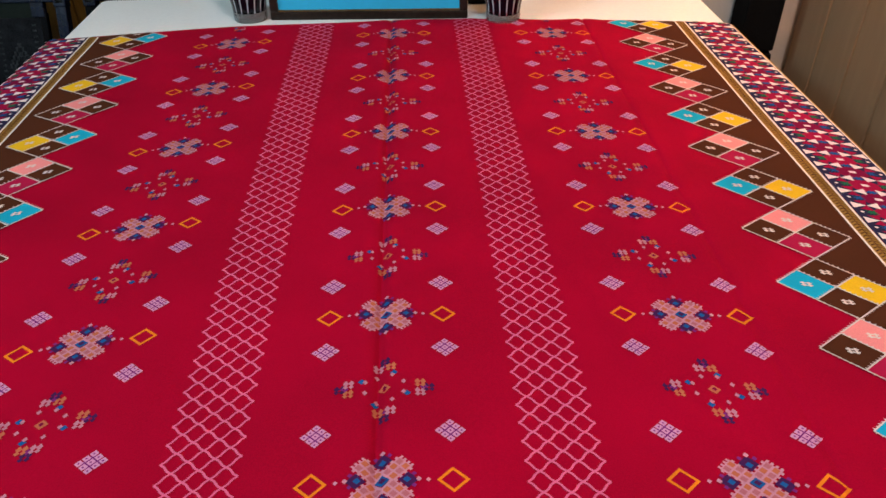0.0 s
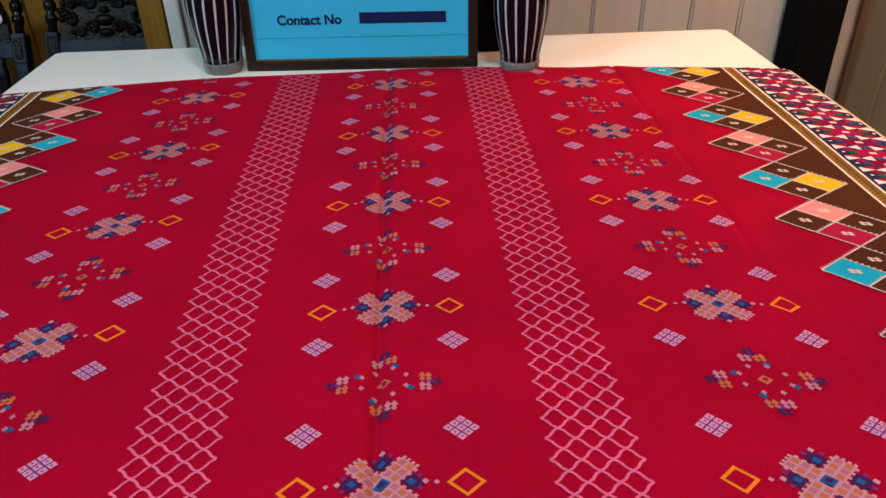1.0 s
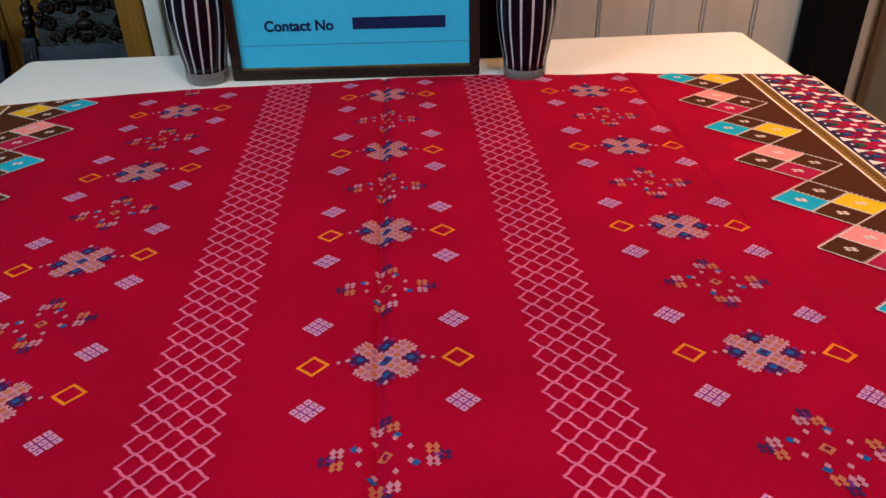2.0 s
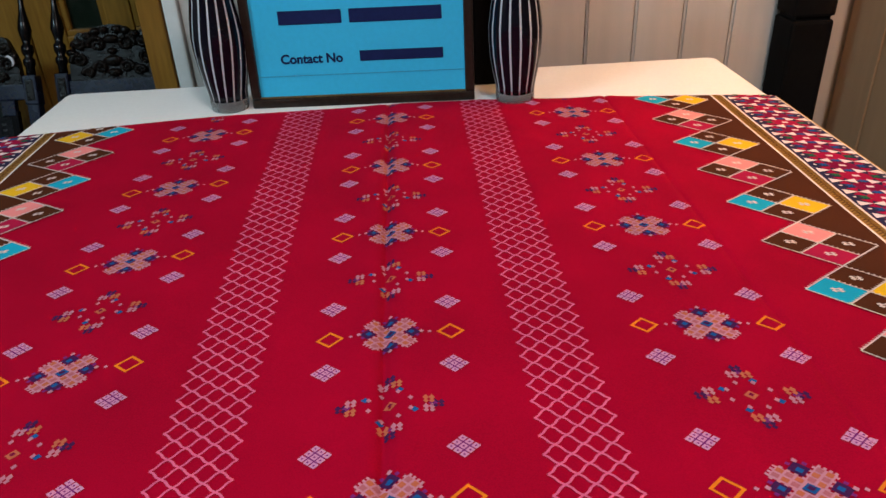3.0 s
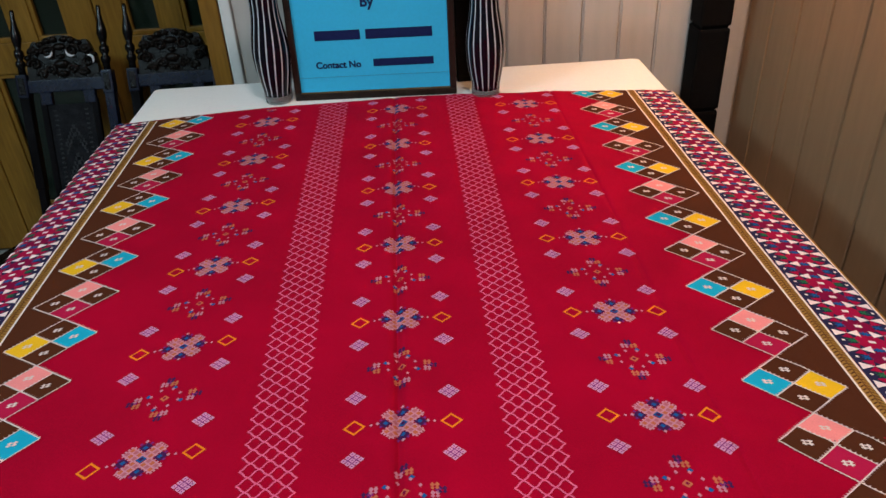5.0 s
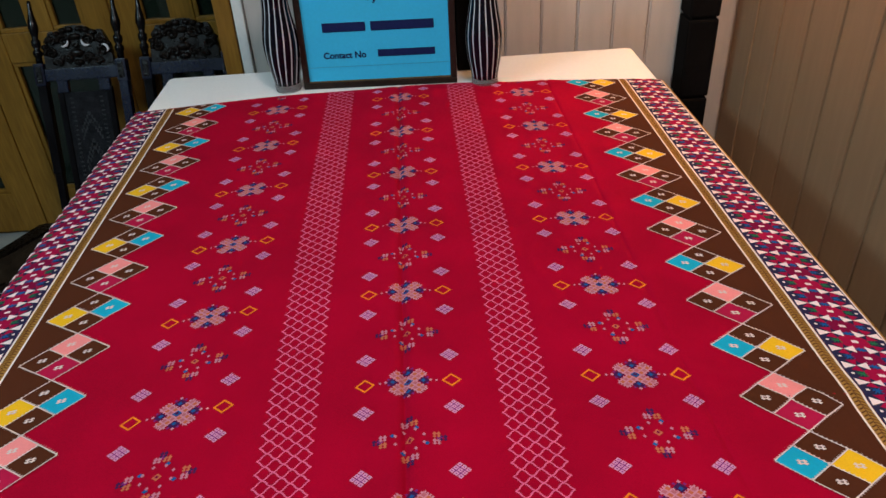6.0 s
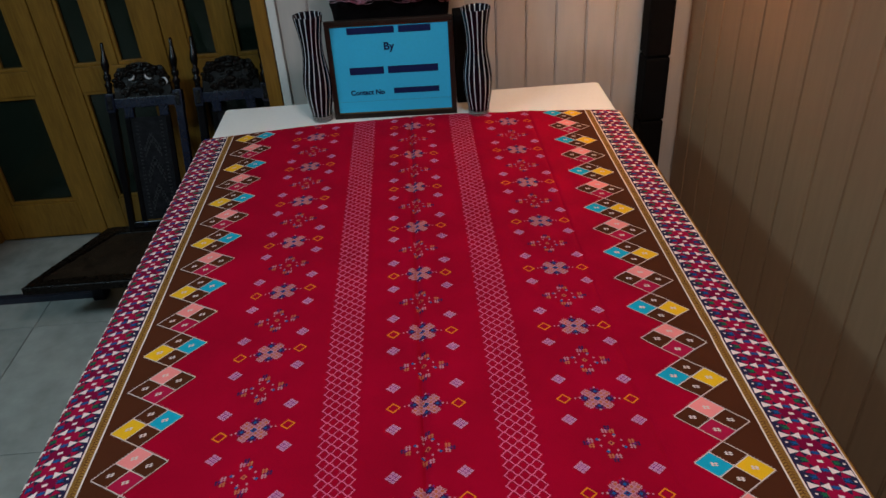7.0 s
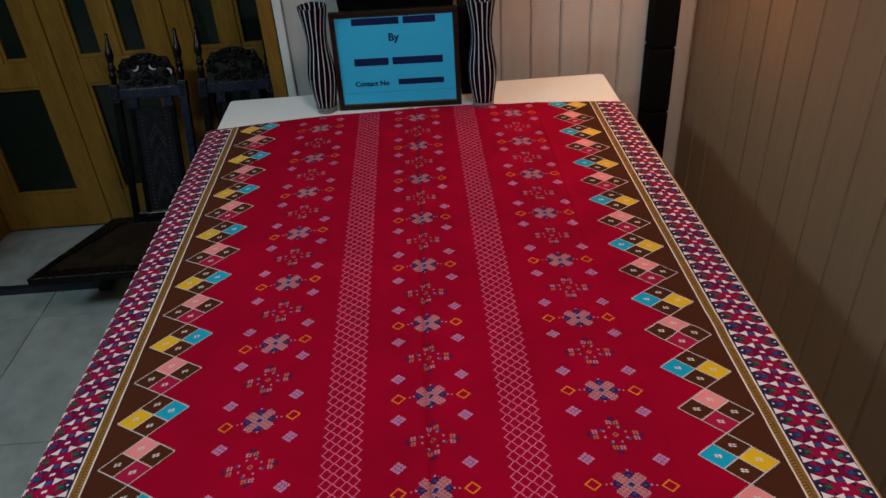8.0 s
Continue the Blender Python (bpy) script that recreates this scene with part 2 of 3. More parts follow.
def far_end(x):
    return 0.068 - 0.17 * x * x - 0.01 * x + 0.002 * math.sin(17 * x)


def lift(x, y):
    """How the cloth rises over the table: soft ripples and the folds from its packing."""
    h = 0.0011 * noise.noise((x * 3.1, y * 2.3, 0.3)) + 0.0007 * noise.noise((x * 9, y * 7, 4.1))
    d = x + 0.005
    rise = (0.0080 + 0.0018 * math.sin(2.3 * y)) * min(1.0, max(0.15, (0.12 - y) / 0.22))
    h += rise * (math.exp(-abs(d) / 0.030) - 1.6 * math.exp(-abs(d) / 0.0052))
    d2 = x - 0.318 - 0.02 * (y + 0.4) ** 2 + 0.003 * math.sin(5 * y)
    h += 0.0044 * (math.exp(-abs(d2) / 0.018) - math.exp(-abs(d2) / 0.0045))
    wr = noise.noise((x * 5.5 + 1.8 * y, y * 4.2 - 1.1 * x, 7.7))
    h += 0.0028 * max(0.0, 1 - 9 * abs(wr)) * max(0.0, noise.noise((x * 2.1, y * 1.7, 3.3)) + 0.1)
    d3 = y + 0.93 + 0.03 * x
    h += 0.0022 * math.exp(-abs(d3) / 0.010) * (1 if x > 0.12 else 0)
    return max(-0.0026, h)


def cloth_at(u, y, up=0.0):
    """The place of the cloth's point u across and y along, up above its face; over the edges of the table it hangs."""
    for side, edge in ((1, RIGHT_EDGE), (-1, LEFT_EDGE)):
        d = (u - edge) * side
        if d > 0:
            a = min(d / BEND, math.pi / 2)
            down = max(0.0, d - BEND * math.pi / 2)
            wave = 0.004 * math.sin(9 * y) * min(1, down / 0.03)
            return Vector((edge + side * ((BEND + up) * math.sin(a) + wave), y, 0.7605 - BEND + (BEND + up) * math.cos(a) - down))
    return Vector((u, y, 0.7605 + lift(u, y) + up))


FOLDS = [-0.020, -0.014, -0.0105, -0.0085, -0.0072, -0.006, -0.005, -0.003, 0.0, 0.004] + [0.300 + 0.005 * i for i in range(14)]


def folded(pts):
    """A convex patch cut along the creases, so that its print follows them."""
    pieces = []
    for edge in FOLDS:
        if not min(p[0] for p in pts) < edge - 1e-5 < max(p[0] for p in pts) - 2e-5:
            continue
        low, high = [], []
        for p, q in zip(pts, pts[1:] + pts[:1]):
            (low if p[0] <= edge else high).append(p)
            if (p[0] - edge) * (q[0] - edge) < 0:
                t = (edge - p[0]) / (q[0] - p[0])
                cross = (edge, p[1] + (q[1] - p[1]) * t)
                low.append(cross)
                high.append(cross)
        if len(low) > 2 and len(high) > 2:
            pieces.append(low)
            pts = high
    return pieces + [pts]


MOTIF = {"mid": 0.0, "swell": 1.0}  # a motif's middle along the cloth, and how far it is drawn out


def draw(bm, loop, slot, up, cut=True):
    """A patch of print with corners (u, v) in the pattern, laid on the cloth."""
    mid, swell = MOTIF["mid"], MOTIF["swell"]
    pts = [(u, ALONG * (mid + (v - mid) * swell) + SHEAR * u + BOW * u * u) for u, v in loop]
    cx, cy = sum(p[0] for p in pts) / len(pts), sum(p[1] for p in pts) / len(pts)
    if cut and cy > far_end(cx) - 0.002:
        return
    pts = [(u, min(y, far_end(u) - 0.0015)) for u, y in pts]
    for piece in folded(pts):
        try:
            f = bm.faces.new([bm.verts.new(cloth_at(u, y, up)) for u, y in piece])
        except ValueError:
            continue
        f.material_index, f.smooth = slot, True
        f.normal_update()
        if f.normal.z < -0.01:
            f.normal_flip()


def rect(bm, u0, u1, v0, v1, slot, up):
    draw(bm, ((u0, v0), (u1, v0), (u1, v1), (u0, v1)), slot, up)


def diamond(bm, u, v, a, b, slot, up):
    draw(bm, ((u, v - b), (u + a, v), (u, v + b), (u - a, v)), slot, up)


def stroke(bm, p, q, width, slot, up):
    dx, dy = q[0] - p[0], q[1] - p[1]
    n = width / 2 / max(1e-6, math.hypot(dx, dy))
    ox, oy = -dy * n, dx * n
    draw(bm, ((p[0] - ox, p[1] - oy), (q[0] - ox, q[1] - oy), (q[0] + ox, q[1] + oy), (p[0] + ox, p[1] + oy)), slot, up)


fabric = thing("printed_fabric", "red and brown printed cotton fabric spread over the white table", "fabric")
sheet = bmesh.new()
us = sorted({round(LEFT_EDGE - 0.060 + 0.0075 * i, 4) for i in range(166)} | {-0.020, -0.014, -0.0105, -0.0085, -0.0072, -0.006, -0.005, -0.003, 0.0, 0.004}
            | {round(0.300 + 0.0025 * i, 4) for i in range(27)})
grid = []
for u in us:
    end = far_end(u)
    grid.append([sheet.verts.new(cloth_at(u, TY0 + 0.01 + (end - TY0 - 0.01) * j / 260)) for j in range(261)])
for a, b in zip(grid, grid[1:]):
    for j in range(260):
        sheet.faces.new((a[j], b[j], b[j + 1], a[j + 1])).smooth = True
part("cloth_sheet", sheet, RED, fabric, "plain red cotton ground with fold creases")
V0, V1 = -2.00, 0.22
L1, L2, L3, L4 = 0.0005, 0.0010, 0.0014, 0.0018


def strip(bm, u0, u1, slot, up, nu=4, step=0.01):
    n = int((V1 - V0) / step)
    for j in range(n):
        for i in range(nu):
            rect(bm, u0 + (u1 - u0) * i / nu, u0 + (u1 - u0) * (i + 1) / nu, V0 + j * step, V0 + (j + 1) * step, slot, up)


for side, off, end in ((1, 0.0, 0.594), (-1, 0.014, 0.628)):
    bm = bmesh.new()
    a, b = 0.413 if side > 0 else 0.427, 0.475 + off
    strip(bm, side * a, side * b, 0, L1, 5)
    part("brown_panel", bm, BROWN, fabric, "dark brown printed side panel")
    # gold braid between two pale lines
    bm = bmesh.new()
    strip(bm, side * b, side * (b + 0.0024), 1, L1, 1)
    strip(bm, side * (b + 0.0024), side * (b + 0.0155), 0, L1, 2)
    strip(bm, side * (b + 0.0155), side * (b + 0.0180), 1, L1, 1)
    for j in range(int((V1 - V0) / 0.0062)):
        v = V0 + j * 0.0062
        for u0, u1, d in ((0.0032, 0.0080, 0.0040), (0.0148, 0.0100, 0.0040)):
            stroke(bm, (side * (b + u0), v), (side * (b + u1), v + d), 0.0015, 2, L2)
    strip(bm, side * (b + 0.0085), side * (b + 0.0095), 2, L2, 1, 0.02)
    part("gold_braid", bm, [GOLD, CREAM, BROWN], fabric, "gold printed braid with pale edges")
    # border of octagons and triangles
    bm = bmesh.new()
    c0, c1 = b + 0.0185, b + 0.0880
    uc, pitch = side * (c0 + c1) / 2, ROW / 6
    strip(bm, side * c0, side * c1, 0, L1, 6)
    hw = (c1 - c0) / 2
    for j in range(int((V1 - V0) / pitch)):
        v = V0 + j * pitch
        vm = v + pitch / 2
        draw(bm, [(uc + 0.0155 * sx, v + 0.0160 * sy) for sx, sy in
                  ((-1, -.45), (-.45, -1), (.45, -1), (1, -.45), (1, .45), (.45, 1), (-.45, 1), (-1, .45))], 1 if j % 2 else 2, L2)
        rect(bm, uc - 0.0036, uc + 0.0036, v - 0.0028, v + 0.0028, 3, L4)
        for s in (-1, 1):
            # a pinwheel of white and crimson triangles on either side of every joint
            p = (uc + s * 0.0185, vm)
            draw(bm, (p, (uc + s * 0.0335, vm - 0.0082), (uc + s * 0.0325, vm + 0.0066)), 3, L3)
            draw(bm, (p, (uc + s * 0.0055, vm + 0.0086), (uc + s * 0.0065, vm - 0.0070)), 3, L3)
            draw(bm, (p, (uc + s * 0.0275, vm + 0.0100), (uc + s * 0.0150, vm + 0.0130)), 2, L3)
            draw(bm, (p, (uc + s * 0.0275, vm - 0.0100), (uc + s * 0.0150, vm - 0.0130)), 2, L3)
            rect(bm, uc + s * 0.0290 - 0.0016, uc + s * 0.0290 + 0.0016, v - 0.0018, v + 0.0018, 3, L4)
            for k in range(4):
                ang = math.pi * k / 4 + 0.15
                d = Vector((math.cos(ang), math.sin(ang))) * (0.0066 if k % 2 else 0.0052)
                q = Vector((uc + s * 0.0195, v))
                stroke(bm, q - d, q + d, 0.0014, 4 if j % 2 else 5, L4)
        for k in range(4):
            ang = math.pi * k / 4 + 0.2
            d = Vector((math.cos(ang), math.sin(ang) * 0.8)) * 0.0060
            q = Vector((uc, vm))
            stroke(bm, q - d, q + d, 0.0018, 4, L4)
    part("border_strip", bm, [NAVY, WINE, cloth("crimson_print", (0.33, 0.005, 0.045)), cloth("blush_print", (0.82, 0.68, 0.66)), BLUE, GREEN], fabric,
         "patchwork border print of wine octagons and white triangles")
    bm = bmesh.new()
    strip(bm, side * c1, side * (c1 + 0.0022), 1, L1, 1)
    strip(bm, side * (c1 + 0.0022), side * (c1 + 0.0062), 2, L1, 1)
    strip(bm, side * (c1 + 0.0062), side * end, 0, L1, 5)
    part("selvedge", bm, [BROWN, CREAM, GOLD], fabric, "dark brown selvedge with a pale line")

# lattice bands
for side in (-1, 1):
    bm = bmesh.new()
    wcell, hcell, uc = 0.0192, ROW / 10, side * 0.1305
    for j in range(int((V1 - V0) / (hcell / 2))):
        for i in range(7):
            if (i + j) % 2:
                continue
            for di in (-1, 1):
                if not 0 <= i + di <= 6:
                    continue
                p, q = (uc + (i - 3) * wcell / 2, V0 + j * hcell / 2), (uc + (i + di - 3) * wcell / 2, V0 + (j + 1) * hcell / 2)
                last = p
                for s in (1, 2, 3, 4):
                    t = s / 4
                    w = t + 0.09 * math.sin(2 * math.pi * t)
                    now = (p[0] + (q[0] - p[0]) * w, p[1] + (q[1] - p[1]) * t)
                    stroke(bm, last, now, 0.0019, 0, L2)
                    last = now
    part("lattice_band", bm, ROSE, fabric, "rose pink lattice of wavy lines")


def cross_motif(u, v):
    bm = bmesh.new()
    r2 = math.sqrt(0.5)

    def cell(dx, dy, r, w, hr, hw, slot, up):
        # a small patch r out along an arm and w beside its middle line
        pts = []
        for a, b in ((-1, -1), (1, -1), (1, 1), (-1, 1)):
            rr, ww = r + a * hr, w + b * hw
            pts.append((u + (dx * rr - dy * ww) * r2, v + (dy * rr + dx * ww) * r2))
        draw(bm, pts, slot, up)

    for dx in (-1, 1):
        for dy in (-1, 1):
            for i in range(4):
                cell(dx, dy, 0.0062 + 0.0050 * i, 0.0, 0.0025, 0.0064, 1, L1)
            for i in range(3):
                for w in (-1, 1):
                    cell(dx, dy, 0.0082 + 0.0061 * i, w * 0.0030, 0.0023, 0.0021, 0 if (i + (w > 0)) % 2 else 2, L2)
            for w in (-1, 1):
                for i in range(4):
                    # stitched teeth along the sides and the end of the arm
                    cell(dx, dy, 0.0070 + 0.0048 * i, w * 0.0071, 0.0012, 0.0010, 1, L1)
                cell(dx, dy, 0.0247, w * 0.0018, 0.0012, 0.0010, 1, L1)
                cell(dx, dy, 0.0247, w * 0.0052, 0.0012, 0.0010, 1, L1)
    diamond(bm, u, v, 0.0056, 0.0050, 3, L3)
    diamond(bm, u, v, 0.0030, 0.0026, 4, L4)
    for dx, dy in ((1, 0), (-1, 0), (0, 1), (0, -1)):
        diamond(bm, u + dx * 0.0185, v + dy * 0.0180, 0.0072, 0.0072, 4, L2)
        diamond(bm, u + dx * 0.0175, v + dy * 0.0165, 0.0030, 0.0030, 3, L3)
        for s in (-1, 1):
            diamond(bm, u + dx * 0.0225 + dy * s * 0.0052, v + dy * 0.0225 + dx * s * 0.0052, 0.0020, 0.0020, 5, L3)
        diamond(bm, u + dx * 0.0258, v + dy * 0.0252, 0.0022, 0.0024, 1, L4)
        if dx:
            diamond(bm, u + dx * 0.0325, v, 0.0018, 0.0020, 1, L2)
    return bm, [SALMON, MAUVE, cloth_orange_soft, BLUE, PLUM, PURPLE]


def ring_motif(u, v):
    bm = bmesh.new()
    for dx, dy in ((1, 0), (-1, 0), (0, 1), (0, -1)):
        cx, cy = u + dx * 0.0315, v + dy * 0.0275
        for slot, ox, oy in ((2, dx * 0.004, dy * 0.004), (0, -dx * 0.003 + dy * 0.005, dx * 0.005 - dy * 0.003),
                             (1, -dx * 0.003 - dy * 0.005, -dx * 0.005 - dy * 0.003)):
            for i in (-1, 1):
                diamond(bm, cx + ox + i * 0.0022, cy + oy + 0.0012, 0.0024, 0.0034, slot, L1)
                diamond(bm, cx + ox + i * 0.0022, cy + oy - 0.0032, 0.0022, 0.0022, slot, L2)
        diamond(bm, cx, cy, 0.0035, 0.0035, 4, L1)
    for k in range(8):
        a = math.pi * (k + 0.5) / 4
        diamond(bm, u + 0.0165 * math.cos(a), v + 0.0150 * math.sin(a), 0.0021, 0.0026, 1, L2)
        if k % 2:
            diamond(bm, u + 0.0195 * math.cos(a), v + 0.0180 * math.sin(a), 0.0033, 0.0030, 3, L1)
    diamond(bm, u, v, 0.0052, 0.0050, 0, L1)
    diamond(bm, u, v, 0.0022, 0.0022, 5, L2)
    return bm, [cloth_orange_soft, DUSK, PLUM, BLUE, PURPLE, WINE]


def lavender_motif(u, v):
    bm = bmesh.new()
    diamond(bm, u, v, 0.0085, 0.0085, 1, L1)
    for i in (-1, 0, 1):
        for j in (-1, 0, 1):
            x, y = u + (i - j) * 0.0042, v + (i + j) * 0.0042
            diamond(bm, x, y, 0.0034, 0.0034, 0, L2)
            diamond(bm, x, y - 0.0004, 0.0010, 0.0010, 1, L3)
    return bm, [LAVENDER, PURPLE]


def gold_motif(u, v):
    bm = bmesh.new()
    a, b = 0.0118, 0.0086
    for k in range(4):
        c, s = [(1, 0), (0, 1), (-1, 0), (0, -1)][k], [(0, 1), (-1, 0), (0, -1), (1, 0)][k]
        draw(bm, ((u + a * c[0], v + a * c[1]), (u + a * s[0], v + a * s[1]), (u + b * s[0], v + b * s[1]), (u + b * c[0], v + b * c[1])), 0, L1)
    return bm, [ORANGE]


def patch_motif(u, v, side, kind):
    """Four small squares set on their corner, outlined with pale stitching."""
    bm = bmesh.new()
    a, b = 0.0515, 0.0540
    spots = {"north": (0, b / 2), "south": (0, -b / 2), "inner": (-side * a / 2, 0), "outer": (side * a / 2, 0)}
    slots = {"north": 0, "south": 0, "inner": 1, "outer": 2} if kind else {"north": 3, "south": 4, "inner": 0, "outer": 0}
    for key, (dx, dy) in spots.items():
        cx, cy = u + dx, v + dy
        n = 4
        for i in range(n):
            for j in range(n):
                def at(p, q):
                    return (cx + (p - q) * a / 2 / n, cy + (p + q - n) * b / 2 / n)
                draw(bm, (at(i, j), at(i + 1, j), at(i + 1, j + 1), at(i, j + 1)), slots[key], L2)
        for i in (-1, 1):
            rect(bm, cx + i * 0.0026 - 0.0010, cx + i * 0.0026 + 0.0010, cy - 0.0042, cy + 0.0042, 5, L4)
            rect(bm, cx - 0.0052, cx + 0.0052, cy + i * 0.0020 - 0.0009, cy + i * 0.0020 + 0.0009, 5, L4)
    n = 16
    for p, q in (((0, b), (a, 0)), ((a, 0), (0, -b)), ((0, -b), (-a, 0)), ((-a, 0), (0, b)),
                 ((-a / 2, b / 2), (a / 2, -b / 2)), ((-a / 2, -b / 2), (a / 2, b / 2))):
        for i in range(n):
            s, t = i / n, (i + 1) / n
            A = (u + p[0] + (q[0] - p[0]) * s, v + p[1] + (q[1] - p[1]) * s)
            B = (u + p[0] + (q[0] - p[0]) * t, v + p[1] + (q[1] - p[1]) * t)
            stroke(bm, A, B, 0.0013, 5, L3)
            mx, my = (A[0] + B[0]) / 2, (A[1] + B[1]) / 2
            ln = math.hypot(B[0] - A[0], B[1] - A[1])
            ox, oy = -(B[1] - A[1]) / ln * 0.0025, (B[0] - A[0]) / ln * 0.0025
            draw(bm, ((mx - ox * .2 - (B[0] - A[0]) * .28, my - oy * .2 - (B[1] - A[1]) * .28),
                      (mx + (B[0] - A[0]) * .28, my + (B[1] - A[1]) * .28), (mx + ox, my + oy)), 5, L4)
    return bm, [BROWN, CYAN, YELLOW, PINK, cloth_crimson, ECRU]


cloth_orange_soft = cloth("dull_orange_print", (0.50, 0.13, 0.065))
cloth_crimson = cloth("crimson_patch", (0.42, 0.010, 0.055))


def lay(name, made, label="", kind=""):
    bm, mats = made
    if not bm.faces:
        bm.free()
        return
    tagged(part(name, bm, mats, fabric, label), kind=kind)


for k in range(-1, 10):
    for c in (-1, 0, 1):
        u, v = c * COL, -k * ROW
        MOTIF.update(mid=v, swell=1.14)
        lay("cross_motif", cross_motif(u, v), "salmon and navy stitched cross print")
        MOTIF.update(mid=v - ROW / 2, swell=1.18)
        lay("ring_motif", ring_motif(u, v - ROW / 2), "ring of small orange and rose stitches", "stuff")
        for s in (-1, 1):
            MOTIF.update(mid=v, swell=1.12)
            lay("gold_diamond", gold_motif(u + s * 0.050, v), "hollow orange diamond print")
            for w in (-1, 1):
                MOTIF.update(mid=v + w * 0.0535)
                lay("lavender_diamond", lavender_motif(u + s * 0.050, v + w * 0.0535), "lavender stitched diamond print")
MOTIF.update(mid=0.0, swell=1.0)
for side, u, ahead in ((1, 0.413, 0.007), (-1, -0.427, 0.050)):
    for k in range(-1, 10):
        lay("patch_diamond", patch_motif(u, -(k + 0.695 - ahead) * ROW, side, True), "turquoise, yellow and brown patch diamond")
        lay("patch_diamond", patch_motif(u, -(k + 0.195 - ahead) * ROW, side, False), "pink, crimson and brown patch diamond")

# ---- things on the table ----
SIGN = pose(-0.044, 0.086, 0.757, 0, 0, -3) @ pose(0, 0, 0, -4, 0, 0) @ Matrix.Diagonal((0.94, 0.94, 0.94, 1))
sign = thing("picture_frame", "dark wooden picture frame holding a sky blue lettered sheet", "picture frame", SIGN)
W, H, T, D = 0.183, 0.287, 0.015, 0.018
for dims in ((-W, W, 0, D, 0, T), (-W, W, 0, D, H - T, H), (-W, -W + T, 0, D, T, H - T), (W - T, W, 0, D, T, H - T)):
    block("moulding", dims, FRAME_WOOD, sign, bevel=0.003)
# the highlight on the moulding's inner edges, built as thin strips
for dims in ((-W + T, W - T, 0.003, 0.008, T, T + 0.003), (-W + T, W - T, 0.003, 0.008, H - T - 0.002, H - T)):
    block("edge_glint", dims, EDGE_GLINT, sign, "thin bright strip for the highlight inside the frame", bevel=0.0005)
sheet_bm = bmesh.new()
box(sheet_bm, -W + T, W - T, 0.006, 0.010, T, H - T)
paper = part("blue_sheet", sheet_bm, PAPER, sign, "sky blue printed paper sheet")
fold = block("fold_line", (-W + T, W - T, 0.0054, 0.0062, 0.050, 0.0512), PAPER_FOLD, paper, bevel=0)
block("back_board", (-W + 0.004, W - 0.004, 0.0105, D + 0.003, 0.004, H - 0.004), FRAME_WOOD, sign, bevel=0.001)
prop_m = pose(0, 0.020, 0.20, 9, 0, 0)
block("prop", (-0.025, 0.025, 0.0, 0.004, -0.208, 0.0), FRAME_WOOD, sign, "folding support at the back", bevel=0.001, m=prop_m)


def words(text, x, z, size, width):
    data = bpy.data.curves.new("lettering", "FONT")
    data.body, data.size, data.align_x, data.extrude, data.offset = text, size, "LEFT", 0.0002, size * 0.030
    ob = new("lettering", data)
    data.materials.append(INK)
    ob.parent = paper
    ob.matrix_basis = Matrix.Translation((x, 0.0055, z)) @ pose(0, 0, 0, 90, 0, 0) @ Matrix.Diagonal((width, 1, 1, 1))
    return ob


def bars(x0, z, lengths, height, gap):
    for n in lengths:
        block("text_bar", (x0, x0 + n, 0.0050, 0.0061, z, z + height), INK, paper, bevel=0.0004)
        x0 += n + gap


bars(-0.120, 0.2470, (0.135, 0.092), 0.019, 0.012)
words("By", -0.019, 0.200, 0.030, 1.0)
bars(-0.124, 0.131, (0.100, 0.146), 0.021, 0.012)
words("Contact No", -0.128, 0.0705, 0.0205, 1.0)
bars(0.000, 0.0705, (0.134,), 0.0165, 0.01)


def vase(m, twist):
    v = thing("vase", "tall waisted black and white striped glass vase", "vase", m, "pair of striped vases")
    prof = [(0.018, 0.0305), (0.03, 0.0315), (0.05, 0.0355), (0.075, 0.0395), (0.10, 0.0415), (0.12, 0.0415), (0.145, 0.0385),
            (0.17, 0.0340), (0.19, 0.0310), (0.21, 0.0298), (0.235, 0.0305), (0.26, 0.0335), (0.285, 0.0378), (0.306, 0.0415)]
    bm = bmesh.new()
    n = 80
    lathe(bm, prof + [(0.3085, 0.0418), (0.309, 0.0405), (0.305, 0.0385), (0.26, 0.0305), (0.2, 0.0275)], n,
          slots=[1 if k % 5 == 0 else 0 for k in range(n)], twist=twist)
    part("striped_body", bm, [VASE_BLACK, VASE_WHITE], v)
    bm = bmesh.new()
    lathe(bm, [(0, 0.0285), (0.002, 0.0305), (0.016, 0.0312), (0.018, 0.0300)], 40)
    part("clear_base", bm, CLEAR, v, "thick clear glass foot")


vase(pose(-0.252, 0.108, 0.757) @ Matrix.Diagonal((0.95, 0.95, 0.95, 1)), 2.2)
vase(pose(0.188, 0.064, 0.757, 0, 0, 3) @ Matrix.Diagonal((0.95, 0.95, 0.95, 1)), -0.35)

# planter with flowers behind the frame
planter = thing("flower_pot", "dark square planter filled with pink artificial flowers", "planter")
bm = bmesh.new()
levels = ((0.757, 0.140, 0.036), (0.765, 0.143, 0.037), (1.00, 0.155, 0.042), (1.045, 0.160, 0.044), (1.056, 0.164, 0.046), (1.064, 0.162, 0.045))
rings = []
for z, a, b in levels:
    ring = []
    for k in range(48):
        t = 2 * math.pi * k / 48
        c, s = math.cos(t), math.sin(t)
        ring.append(bm.verts.new((-0.034 + a * math.copysign(abs(c) ** 0.35, c), 0.190 + b * math.copysign(abs(s) ** 0.35, s), z)))
    rings.append(ring)
